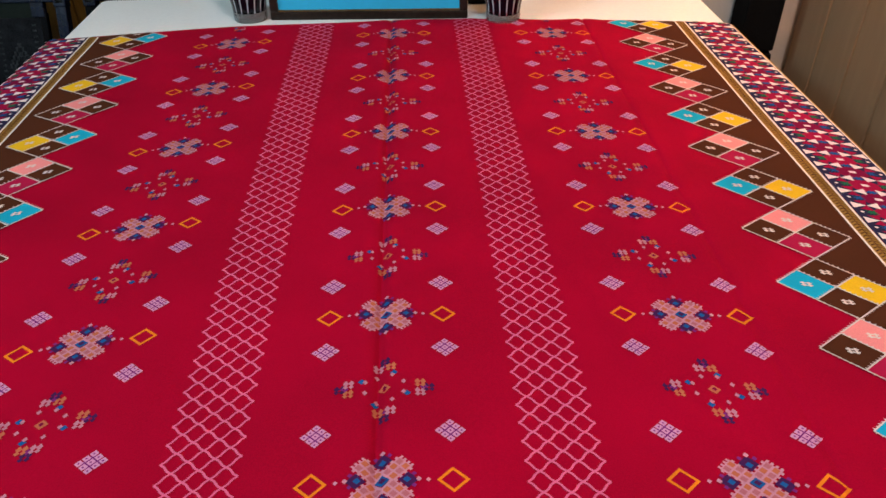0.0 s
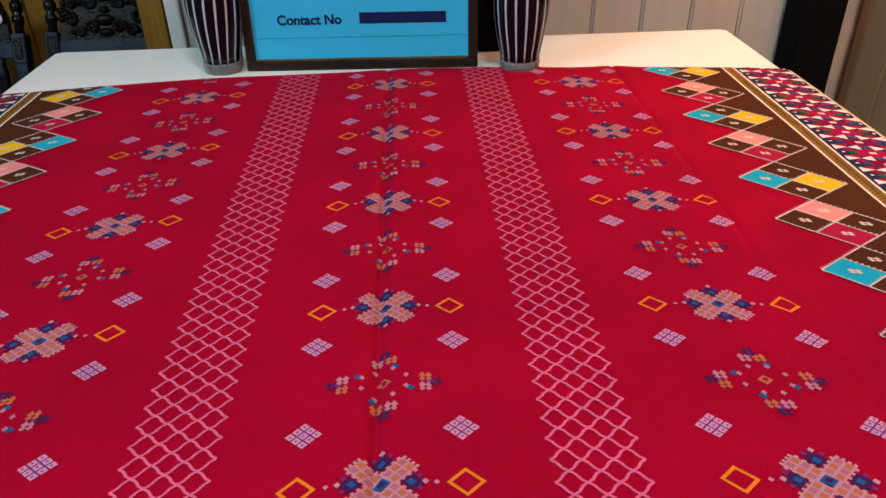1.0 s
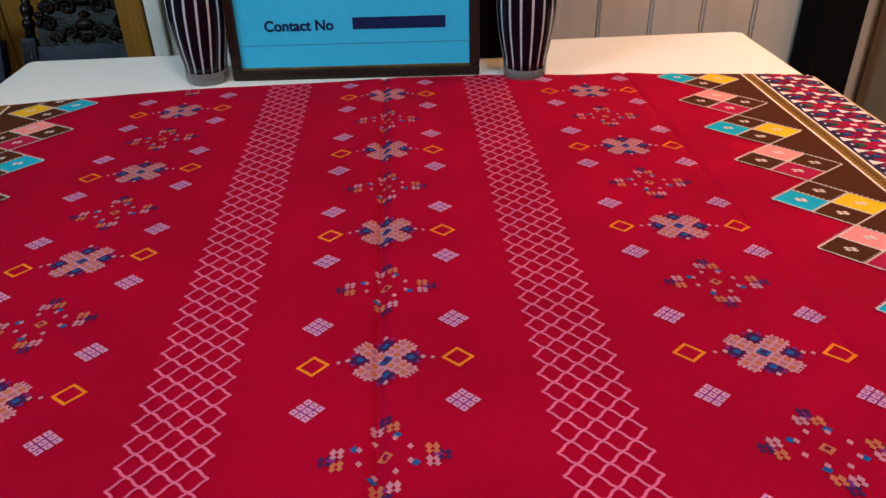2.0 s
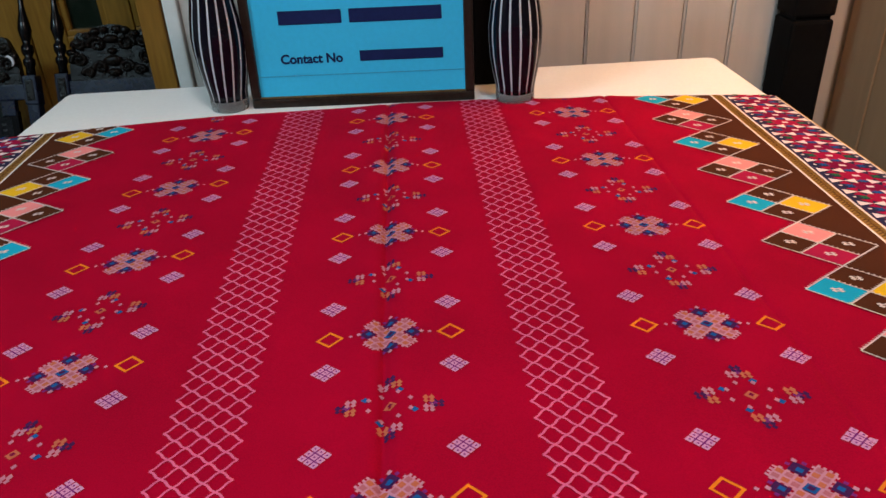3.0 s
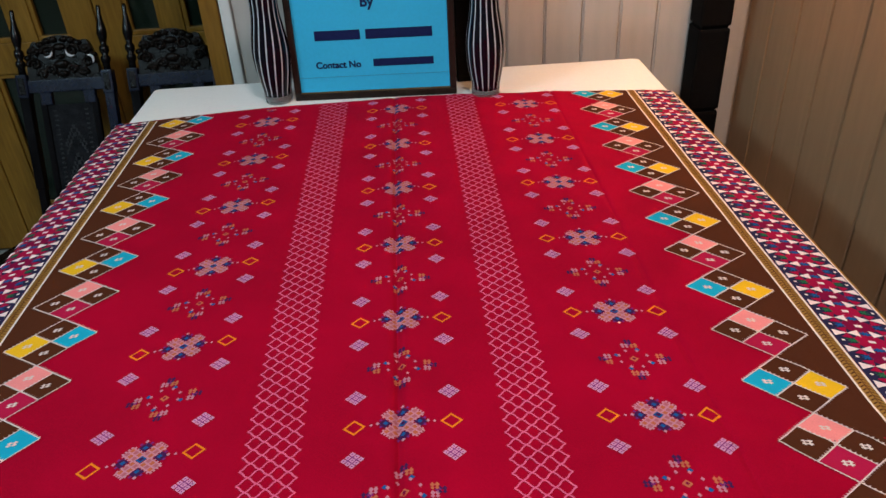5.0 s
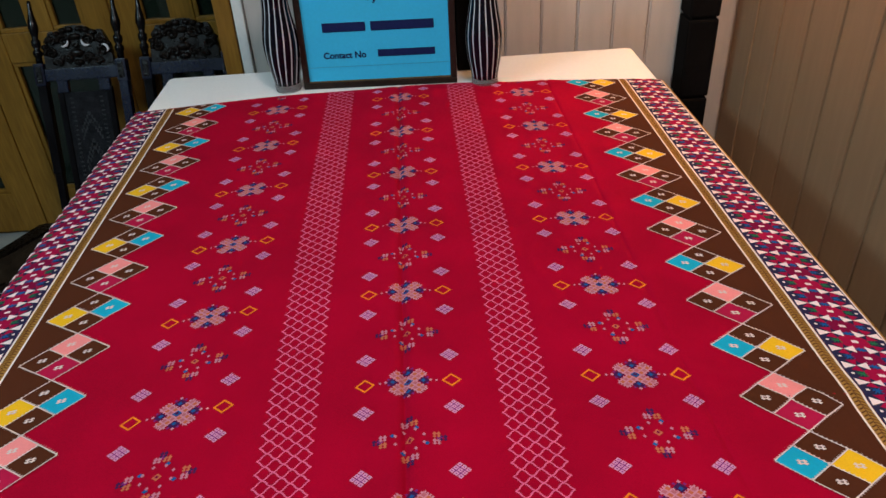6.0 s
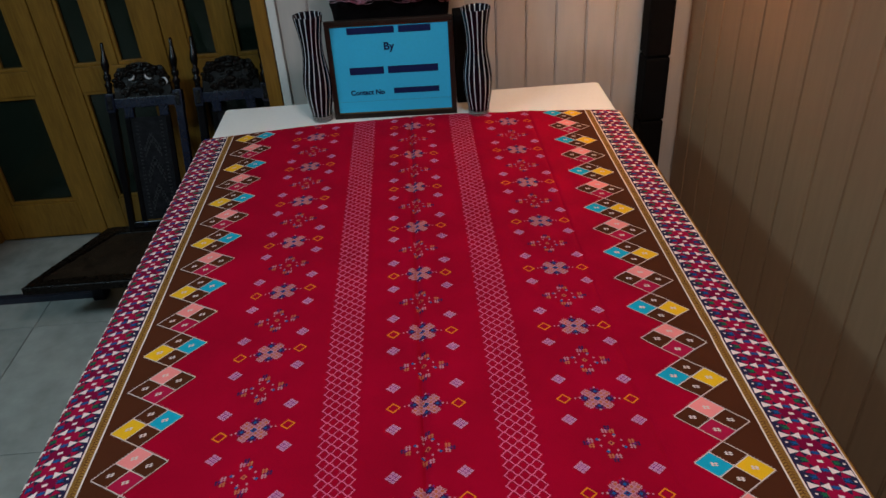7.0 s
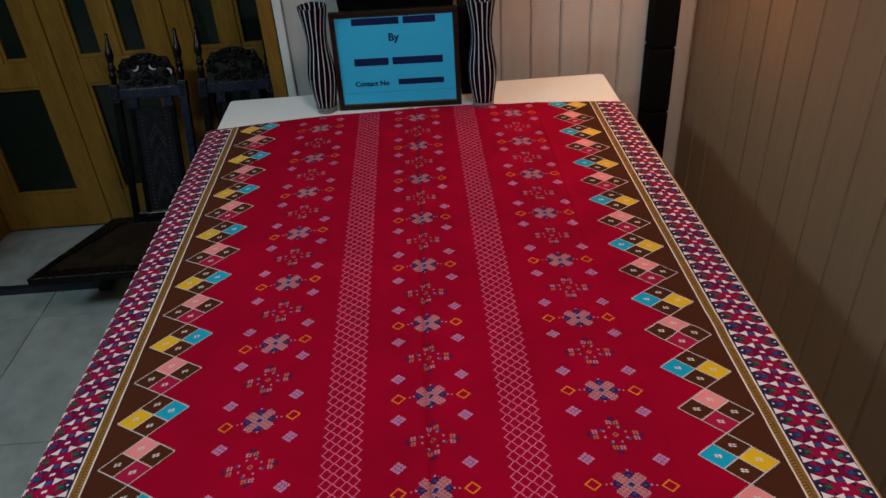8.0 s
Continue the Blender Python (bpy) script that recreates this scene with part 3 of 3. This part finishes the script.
for a, b in zip(rings, rings[1:]):
    for k in range(48):
        bm.faces.new((a[k], a[(k + 1) % 48], b[(k + 1) % 48], b[k])).smooth = True
bm.faces.new(rings[0][::-1])
bm.faces.new(rings[-1])
part("pot", bm, POT, planter, "dark tapered planter")
rng = random.Random(4)


def blossom(place, size, materials):
    bm = bmesh.new()
    for layer, (n, tilt, ln) in enumerate(((26, 80, 1.0), (24, 58, 0.94), (20, 36, 0.84), (14, 16, 0.66))):
        for k in range(n):
            m = (Matrix.Translation(place) @ pose(0, 0, 0, rng.uniform(-12, 12), 0, 360 * k / n + 13 * layer + rng.uniform(-7, 7))
                 @ pose(0, 0, 0, 0, tilt + rng.uniform(-15, 15), 0))
            w, h = size * 0.11 * rng.uniform(0.7, 1.3), size * ln * rng.uniform(0.72, 1.16)
            rows = []
            for i, (x, ww, z) in enumerate(((0.0, 0.25, 0.0), (0.0, 0.9, 0.45), (0.0, 1.0, 0.75), (0.0, 0.18, 1.0))):
                curl = size * 0.22 * z * z
                rows.append([bm.verts.new(m @ Vector((-curl + 0.12 * w * abs(s), s * w * ww, h * z))) for s in (-1, 0, 1)])
            for p, q in zip(rows, rows[1:]):
                for i in (0, 1):
                    f = bm.faces.new((p[i], p[i + 1], q[i + 1], q[i]))
                    f.smooth, f.material_index = True, 1 if rng.random() < 0.3 else 0
    return part("blossom", bm, materials, planter)


for i in range(26):
    a, r = 2.4 * i, 0.04 + 0.16 * math.sqrt((i + 0.5) / 26)
    x, y = -0.030 + r * 0.95 * math.cos(a), 0.192 + 0.38 * r * math.sin(a)
    z = 1.068 + 0.10 * (1 - (r / 0.21) ** 2) + rng.uniform(-0.008, 0.014)
    coral = x > 0.09
    blossom((x, y, z), 0.055 * rng.uniform(0.85, 1.15), [PETAL_CORAL, PETAL] if coral else ([PETAL, PETAL_PALE] if i % 2 else [PETAL_PALE, PETAL]))
for x, y, z in ((-0.17, 0.160, 1.068), (-0.11, 0.150, 1.058), (-0.04, 0.148, 1.065), (0.02, 0.148, 1.054), (0.08, 0.150, 1.064), (0.13, 0.165, 1.048)):
    blossom((x, y, z), 0.048, [PETAL_PALE, PETAL] if x < 0.1 else [PETAL_CORAL, PETAL])
leaf_bm = bmesh.new()
for i in range(40):
    a = rng.uniform(0, 6.28)
    m = Matrix.Translation((-0.034 + 0.13 * math.cos(a), 0.190 + 0.035 * math.sin(a), 1.064)) @ pose(0, 0, 0, rng.uniform(-50, 50), rng.uniform(-50, 50), math.degrees(a))
    vs = [leaf_bm.verts.new(m @ Vector(p)) for p in ((0, 0, 0), (0.012, 0.004, 0.03), (0, 0, 0.07), (-0.012, 0.004, 0.03))]
    leaf_bm.faces.new(vs)
part("foliage", leaf_bm, LEAF, planter)

tagged(block("black_box", (0.134, 0.176, 0.150, 0.225, 0.757, 1.010), BLACK_PAINT, bevel=0.004),
       "narrow matt black box behind the striped vase", "box")


# ---- low carved chairs ----
def carved_chair(m, worn, inlaid, west, east):
    ch = thing("carved_chair", "low black lacquered chair with carved crest and woven back", "chair", m, "carved chairs by the doors")
    lean = Matrix.Translation((0, 0.015, 0.30)) @ pose(0, 0, 0, -20, 0, 0)
    # seat: a frame that widens to the front, with a sunken leather panel
    bm = bmesh.new()
    outer = [(-west, -0.45), (east, -0.45), (0.185, 0.05), (-0.30 if west > 0.4 else -0.185, 0.05)]
    inner = [(-west + 0.07, -0.385), (east - 0.05, -0.385), (0.145, -0.02), (-0.235 if west > 0.4 else -0.145, -0.02)]
    vo = [[bm.verts.new((x, y, z)) for x, y in outer] for z in (0.255, 0.300)]
    vi = [[bm.verts.new((x, y, z)) for x, y in inner] for z in (0.255, 0.300)]
    for k in range(4):
        n = (k + 1) % 4
        bm.faces.new((vo[0][k], vo[0][n], vo[1][n], vo[1][k]))
        bm.faces.new((vi[0][n], vi[0][k], vi[1][k], vi[1][n]))
        bm.faces.new((vo[1][k], vo[1][n], vi[1][n], vi[1][k]))
        bm.faces.new((vo[0][n], vo[0][k], vi[0][k], vi[0][n]))
    bmesh.ops.bevel(bm, geom=list(bm.edges), offset=0.008, segments=3, affect="EDGES")
    part("seat_frame", bm, CARVED, ch)
    bm = bmesh.new()
    n = 14
    g = []
    for j in range(n + 1):
        t = j / n
        x0, x1 = (inner[0][0] + (inner[3][0] - inner[0][0]) * t - 0.002, inner[1][0] + (inner[2][0] - inner[1][0]) * t + 0.002)
        g.append([bm.verts.new((x0 + (x1 - x0) * i / n, -0.387 + 0.369 * t, 0.292 + 0.012 * math.sin(math.pi * t) * math.sin(math.pi * i / n)
                                + 0.003 * noise.noise((i * 0.9, j * 0.9, 2)))) for i in range(n + 1)])
    for a, b in zip(g, g[1:]):
        for i in range(n):
            bm.faces.new((a[i], a[i + 1], b[i + 1], b[i])).smooth = True
    part("seat_panel", bm, SEAT_LEATHER, ch, "worn brown leather seat panel")
    for x, y in ((-0.15, -0.22), (0.15, -0.22), (-0.15, -0.02), (0.15, -0.02)):
        bm = bmesh.new()
        lathe(bm, [(0, 0.016), (0.02, 0.022), (0.06, 0.018), (0.10, 0.025), (0.16, 0.019), (0.22, 0.026), (0.256, 0.026)], 14, m=Matrix.Translation((x, y, 0)))
        part("leg", bm, DARK_WOOD, ch)
    for s in (-1, 1):
        x = s * 0.163
        bm = bmesh.new()
        box(bm, x - 0.015, x + 0.015, -0.015, 0.015, -0.06, 0.30, bevel=0.004, m=lean)
        box(bm, x - 0.018, x + 0.018, -0.018, 0.018, 0.22, 0.58, bevel=0.004, m=lean)
        # worn is only the side whose post gets bluish wood for its highlight
        post = part("post", bm, RAIL_WOOD if s == worn and inlaid else DARK_WOOD, ch)
        bm = bmesh.new()
        box(bm, x - 0.021, x + 0.021, -0.022, 0.020, 0.575, 0.665, bevel=0.005, m=lean)
        blk = part("post_block", bm, RAIL_WOOD, post, "polished block with a sunken panel")
        bm = bmesh.new()
        box(bm, x - 0.012, x + 0.012, -0.0235, -0.020, 0.588, 0.652, bevel=0.003, m=lean)
        part("block_panel", bm, CARVED, post)
        bm = bmesh.new()
        lathe(bm, [(0.66, 0.013), (0.69, 0.013), (0.70, 0.018), (0.712, 0.018), (0.72, 0.011), (0.735, 0.018), (0.752, 0.018), (0.76, 0.011),
                   (0.775, 0.014), (0.80, 0.0195), (0.825, 0.0165), (0.85, 0.011), (0.875, 0.008), (0.895, 0.0085), (0.905, 0.006)], 16,
              m=lean @ Matrix.Translation((x, 0, 0)))
        part("finial", bm, DARK_WOOD, post, "turned pointed finial")
    bm = bmesh.new()
    box(bm, -0.145, 0.145, -0.016, 0.014, 0.592, 0.640, bevel=0.004, m=lean)
    part("top_rail", bm, RAIL_WOOD, ch, "polished rail with its cool sheen tinted in")
    for x0, x1 in ((-0.105, -0.062), (0.062, 0.105)):
        bm = bmesh.new()
        box(bm, x0, x1, -0.012, 0.012, 0.545, 0.595, bevel=0.003, m=lean)
        part("rail_bracket", bm, RAIL_WOOD, ch)
    # crest: an arched board under scrolls and bosses
    bm = bmesh.new()
    ring = []
    for k in range(33):
        t = math.pi * k / 32
        c, s = math.cos(t), math.sin(t)
        ring.append((0.136 * math.copysign(abs(c) ** 0.62, c), 0.638 + 0.158 * abs(s) ** 0.6 + 0.008 * math.sin(9 * t)))
    for y, rev in ((-0.012, False), (0.012, True)):
        bm.faces.new([bm.verts.new(lean @ Vector((x, y, z))) for x, z in (ring if rev else ring[::-1])])
    bm.verts.ensure_lookup_table()
    n = len(ring)
    for k in range(n):
        a, b = k, (k + 1) % n
        bm.faces.new((bm.verts[n - 1 - a], bm.verts[n + a], bm.verts[n + b], bm.verts[n - 1 - b]))
    for sx in (-1, 1):
        for cx, cz, r0 in ((0.045, 0.745, 0.026), (0.103, 0.700, 0.024), (0.098, 0.745, 0.018), (0.040, 0.675, 0.020), (0.078, 0.662, 0.016)):
            # a scroll that winds inward
            pts = []
            for i in range(22):
                a = 0.42 * i
                r = r0 * (1 - i / 26)
                pts.append(lean @ Vector((sx * (cx + r * math.cos(a)), -0.017, cz + r * math.sin(a) * 0.85)))
            for i in range(0, 22, 1):
                rr = 0.0072 * (1 - i / 34)
                ball(bm, Matrix.Translation(pts[i]) @ Matrix.Diagonal((rr * 1.3, rr * 1.1, rr * 1.3, 1)), u=6, v=4)
        for i in range(5):
            p = lean @ Vector((sx * (0.02 + 0.026 * i), -0.014, 0.788 - 0.004 * i * i))
            ball(bm, Matrix.Translation(p) @ Matrix.Diagonal((0.017, 0.013, 0.012, 1)), u=8, v=5)
    for z, r in ((0.66, 0.018), (0.695, 0.024), (0.725, 0.013), (0.76, 0.019)):
        ball(bm, Matrix.Translation(lean @ Vector((0, -0.014, z))) @ Matrix.Diagonal((r * 1.3, 0.014, r * 0.7, 1)))
    crest = part("crest", bm, CARVED, ch, "dark carved scrollwork crest")
    for sx, cx, cz, r0, a0, a1 in () if not inlaid else ((-1, 0.046, 0.742, 0.019, 3.0, 5.2), (1, 0.046, 0.742, 0.019, 3.0, 5.2), (1, 0.108, 0.705, 0.018, -0.6, 1.7)):
        bm = bmesh.new()
        for i in range(9):
            a = a0 + (a1 - a0) * i / 8
            w = 0.0050 * math.sin(math.pi * (i + 0.6) / 9.2)
            ball(bm, Matrix.Translation(lean @ Vector((sx * (cx + r0 * math.cos(a)), -0.0245, cz + r0 * math.sin(a))))
                 @ Matrix.Diagonal((w + 0.001, 0.002, w + 0.001, 1)), u=6, v=4)
        part("inlay", bm, INLAY, crest, "pale crescent inlay")
    # back: two stiles and a woven panel between them
    for s in (-1, 1):
        bm = bmesh.new()
        box(bm, s * 0.098 - 0.012, s * 0.098 + 0.012, -0.010, 0.010, 0.02, 0.56, bevel=0.003, m=lean)
        part("back_stile", bm, DARK_WOOD, ch)
    bm = bmesh.new()
    box(bm, -0.088, 0.088, -0.004, 0.004, 0.04, 0.545, bevel=0.002, m=lean)
    panel = part("back_panel", bm, WOVEN, ch, "dark woven leather back panel")
    bm = bmesh.new()
    for j in range(26):
        z = 0.055 + 0.0185 * j
        for s in (-1, 1):
            box(bm, s * 0.060 - 0.006, s * 0.060 + 0.006, -0.0065, -0.003, z, z + 0.007, m=lean)
    for c, half in ((0.16, 0.10), (0.30, 0.10), (0.43, 0.08)):
        for s in (-1, 1):
            for k in range(2):
                for i in range(6):
                    x, z = s * 0.007 * (i + 0.5), c + half * (1 - i / 6) - 0.05 - 0.03 * k
                    box(bm, x - 0.003, x + 0.003, -0.0062, -0.003, z - 0.012, z + 0.004, m=lean)
    part("weave_pattern", bm, WOVEN_LIGHT, panel, "lighter woven chevrons")
    for z0, z1 in ((0.0, 0.034),):
        bm = bmesh.new()
        box(bm, -0.147, 0.147, -0.013, 0.013, z0, z1, bevel=0.005, m=lean)
        rail = part("lower_rail", bm, DARK_WOOD, ch)
        for s in (-1, 1):
            bm = bmesh.new()
            ball(bm, Matrix.Translation(lean @ Vector((s * 0.09, -0.014, 0.017))) @ Matrix.Diagonal((0.013, 0.006, 0.013, 1)))
            part("boss", bm, RAIL_WOOD, rail)
    return ch


SMALL = Matrix.Diagonal((0.73, 0.73, 0.73, 1))
carved_chair(pose(-0.945, 0.50, 0) @ SMALL, 1, True, 0.54, 0.21)
carved_chair(pose(-0.635, 0.50, 0) @ SMALL, -1, False, 0.21, 0.19)

tagged(block("floor_bar", (-2.75, -1.235, 0.398, 0.426, 0, 0.026), STEEL, bevel=0.003),
       "dark blue steel bar lying on the marble floor", "metal bar")
tagged(block("floor_bracket", (-1.233, -1.19, 0.380, 0.440, 0, 0.055), STEEL, bevel=0.004),
       "dark steel bracket at the end of the bar", "bracket")

# ---- floor lamp in the corner ----
lamp = thing("floor_lamp", "floor lamp with a notched black square wooden post", "floor lamp")
PX0, PX1, PY0, PY1 = 0.715, 0.790, 0.275, 0.350
block("base", (PX0 - 0.05, PX1 + 0.05, PY0 - 0.05, PY1 + 0.01, 0, 0.05), BLACK_PAINT, lamp, bevel=0.008)
z = 0.05
for n in (0.18, 0.17, 0.20, 0.205, 0.205, 0.205, 0.205, 0.22):
    block("post_section", (PX0, PX1, PY0, PY1, z, z + n - 0.006), BLACK_PAINT, lamp, bevel=0.006)
    block("post_core", (PX0 + 0.006, PX1 - 0.006, PY0 + 0.006, PY1 - 0.006, z + n - 0.006, z + n), BLACK_PAINT, lamp, bevel=0)
    z += n
block("arm", (0.720, 0.765, -0.05, 0.335, z, z + 0.03), BLACK_PAINT, lamp, bevel=0.004)
bm = bmesh.new()
shade_ring = [[bm.verts.new((0.735 + r * math.cos(2 * math.pi * k / 32), -0.03 + r * math.sin(2 * math.pi * k / 32), zz)) for k in range(32)]
              for zz, r in ((1.54, 0.112), (1.542, 0.108), (1.88, 0.090), (1.88, 0.094))]
for i, j in ((0, 3), (1, 2)):
    for k in range(32):
        bm.faces.new((shade_ring[i][k], shade_ring[i][(k + 1) % 32], shade_ring[j][(k + 1) % 32], shade_ring[j][k])).smooth = True
part("shade", bm, SHADE, lamp, "pale linen shade open below")

# ---- folding glazed doors ----
DOOR_Y0, DOOR_Y1 = NORTH, NORTH + 0.045


def door_leaf(x0, x1, panes, handle):
    d = tagged(new("door_leaf"), "varnished pine glazed door leaf with dark panes", "door", "folding door leaves")
    st = 0.086
    for a, b in ((x0 + 0.002, x0 + st), (x1 - st, x1 - 0.002)):
        block("stile", (a, b, DOOR_Y0, DOOR_Y1, 0.004, 2.14), PINE, d, bevel=0.003)
    for z0, z1 in ((0.004, 0.160), (0.620, 0.715), (2.03, 2.14)):
        block("rail", (x0 + st, x1 - st, DOOR_Y0 + 0.001, DOOR_Y1 - 0.001, z0, z1), PINE, d, bevel=0.003)
    mid = (x0 + x1) / 2
    if panes == 2:
        block("mullion", (mid - 0.032, mid + 0.032, DOOR_Y0 + 0.001, DOOR_Y1 - 0.001, 0.715, 2.03), PINE, d, bevel=0.003)
        spans = ((x0 + st, mid - 0.032, 0.715, 2.03), (mid + 0.032, x1 - st, 0.715, 2.03), (x0 + st, x1 - st, 0.160, 0.620))
    else:
        spans = ((x0 + st, x1 - st, 0.715, 2.03), (x0 + st, x1 - st, 0.160, 0.620))
    for a, b, z0, z1 in spans:
        p = block("pane", (a, b, DOOR_Y0 + 0.020, DOOR_Y0 + 0.026, z0, z1), DOOR_GLASS, d, "dark glass pane", bevel=0)
        bm = bmesh.new()
        for dims in ((a, b, z0, z0 + 0.014), (a, b, z1 - 0.014, z1), (a, a + 0.014, z0 + 0.014, z1 - 0.014), (b - 0.014, b, z0 + 0.014, z1 - 0.014)):
            box(bm, dims[0], dims[1], DOOR_Y0 + 0.006, DOOR_Y0 + 0.020, dims[2], dims[3], bevel=0.003)
        part("glazing_bead", bm, PINE, p)
    if handle:
        bm = bmesh.new()
        lathe(bm, [(0, 0.022), (0.006, 0.022), (0.010, 0.010), (0.03, 0.009), (0.036, 0.020), (0.052, 0.022), (0.060, 0.012)], 18,
              m=Matrix.Translation((handle, DOOR_Y0, 1.235)) @ pose(0, 0, 0, 90, 0, 0))
        part("door_knob", bm, BRASS, d, "round worn brass knob")
    return d


door_leaf(-1.775, -1.335, 2, -1.375)
door_leaf(-1.335, -0.895, 2, 0)
door_leaf(-0.895, -0.449, 2, 0)
frame_bm = bmesh.new()
box(frame_bm, -0.447, -0.404, NORTH - 0.020, NORTH + 0.010, 0, 2.20, bevel=0.003)
box(frame_bm, -1.840, -1.777, NORTH - 0.020, NORTH + 0.010, 0, 2.20, bevel=0.003)
box(frame_bm, -1.777, -0.447, NORTH - 0.020, NORTH + 0.010, 2.142, 2.20, bevel=0.003)
box(frame_bm, -0.446, -0.404, PANEL_Y - 0.018, NORTH - 0.022, 0, 2.20, bevel=0.003)
tagged(part("door_frame", frame_bm, PINE), "varnished pine door casing", "door frame", kind="structure")
tagged(block("trim", (-0.402, -0.376, PANEL_Y - 0.014, PANEL_Y + 0.012, 0, TOP), TRIM_PAINT, bevel=0.004),
       "white painted trim beside the door casing", "trim", kind="structure")
# a leaf standing open at the end of the row
open_leaf = tagged(new("open_door_leaf"), "varnished pine door leaf standing open", "door")
block("stile", (-1.822, -1.779, 0.750, 0.845, 0.004, 2.14), PINE, open_leaf, bevel=0.003)
block("stile", (-1.822, -1.779, 0.210, 0.305, 0.004, 2.14), PINE, open_leaf, bevel=0.003)
for z0, z1 in ((0.004, 0.160), (0.620, 0.715), (2.03, 2.14)):
    block("rail", (-1.821, -1.780, 0.305, 0.75, z0, z1), PINE, open_leaf, bevel=0.003)
for z0, z1 in ((0.160, 0.620), (0.715, 2.03)):
    block("pane", (-1.802, -1.796, 0.305, 0.75, z0, z1), DOOR_GLASS, open_leaf, "dark glass pane", bevel=0)

# ceiling fittings, out of view; the one over the table is added for the fill
for cx, cy in ((-2.00, -1.50), (0.40, -1.45)):
    fit = thing("ceiling_light", "square white ceiling light fitting, assumed out of view", "ceiling light", None, "ceiling lights")
    block("housing", (cx - 0.30, cx + 0.30, cy - 0.30, cy + 0.30, 2.69, TOP), TRIM_PAINT, fit, bevel=0.006)

# ---- wall boards and floor slabs ----
BOARD, WIDE_BOARD = 0.092, 0.120


def board_mesh(width, paint):
    bm = bmesh.new()
    box(bm, 0, width - 0.0016, -0.012, 0.010, 0, TOP - 0.001)
    bmesh.ops.bevel(bm, geom=[e for e in bm.edges if abs(e.verts[0].co.z - e.verts[1].co.z) > 1 and e.verts[0].co.y < 0],
                    offset=0.0045, segments=2, affect="EDGES")
    me = bpy.data.meshes.new("board")
    bm.to_mesh(me)
    bm.free()
    me.materials.append(paint)
    return me


# the east boards carry their dim warm light in the paint
board, dim_board = board_mesh(BOARD, PANEL_PAINT), board_mesh(WIDE_BOARD, DIM_PANEL_PAINT)
x = -0.373
while x + BOARD < EAST + 0.02:
    ob = new("board", board)
    ob.parent = wall_north
    ob.location = (x, PANEL_Y + 0.002, 0.0005)
    x += BOARD
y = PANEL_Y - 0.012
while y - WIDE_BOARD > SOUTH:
    ob = new("board", dim_board)
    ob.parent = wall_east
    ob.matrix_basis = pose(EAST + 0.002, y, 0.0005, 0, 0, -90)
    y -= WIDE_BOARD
slab_bm = bmesh.new()
box(slab_bm, 0.0015, 0.5985, 0.0015, 0.5985, -0.008, 0.0, bevel=0.0012)
slab = bpy.data.meshes.new("slab")
slab_bm.to_mesh(slab)
slab_bm.free()
slab.materials.append(MARBLE)
for i in range(8):
    for j in range(9):
        ob = new("slab", slab)
        ob.parent = floor
        ob.location = (WEST - 0.10 + 0.6 * i, NORTH - 0.02 - 0.6 * (j + 1), 0)
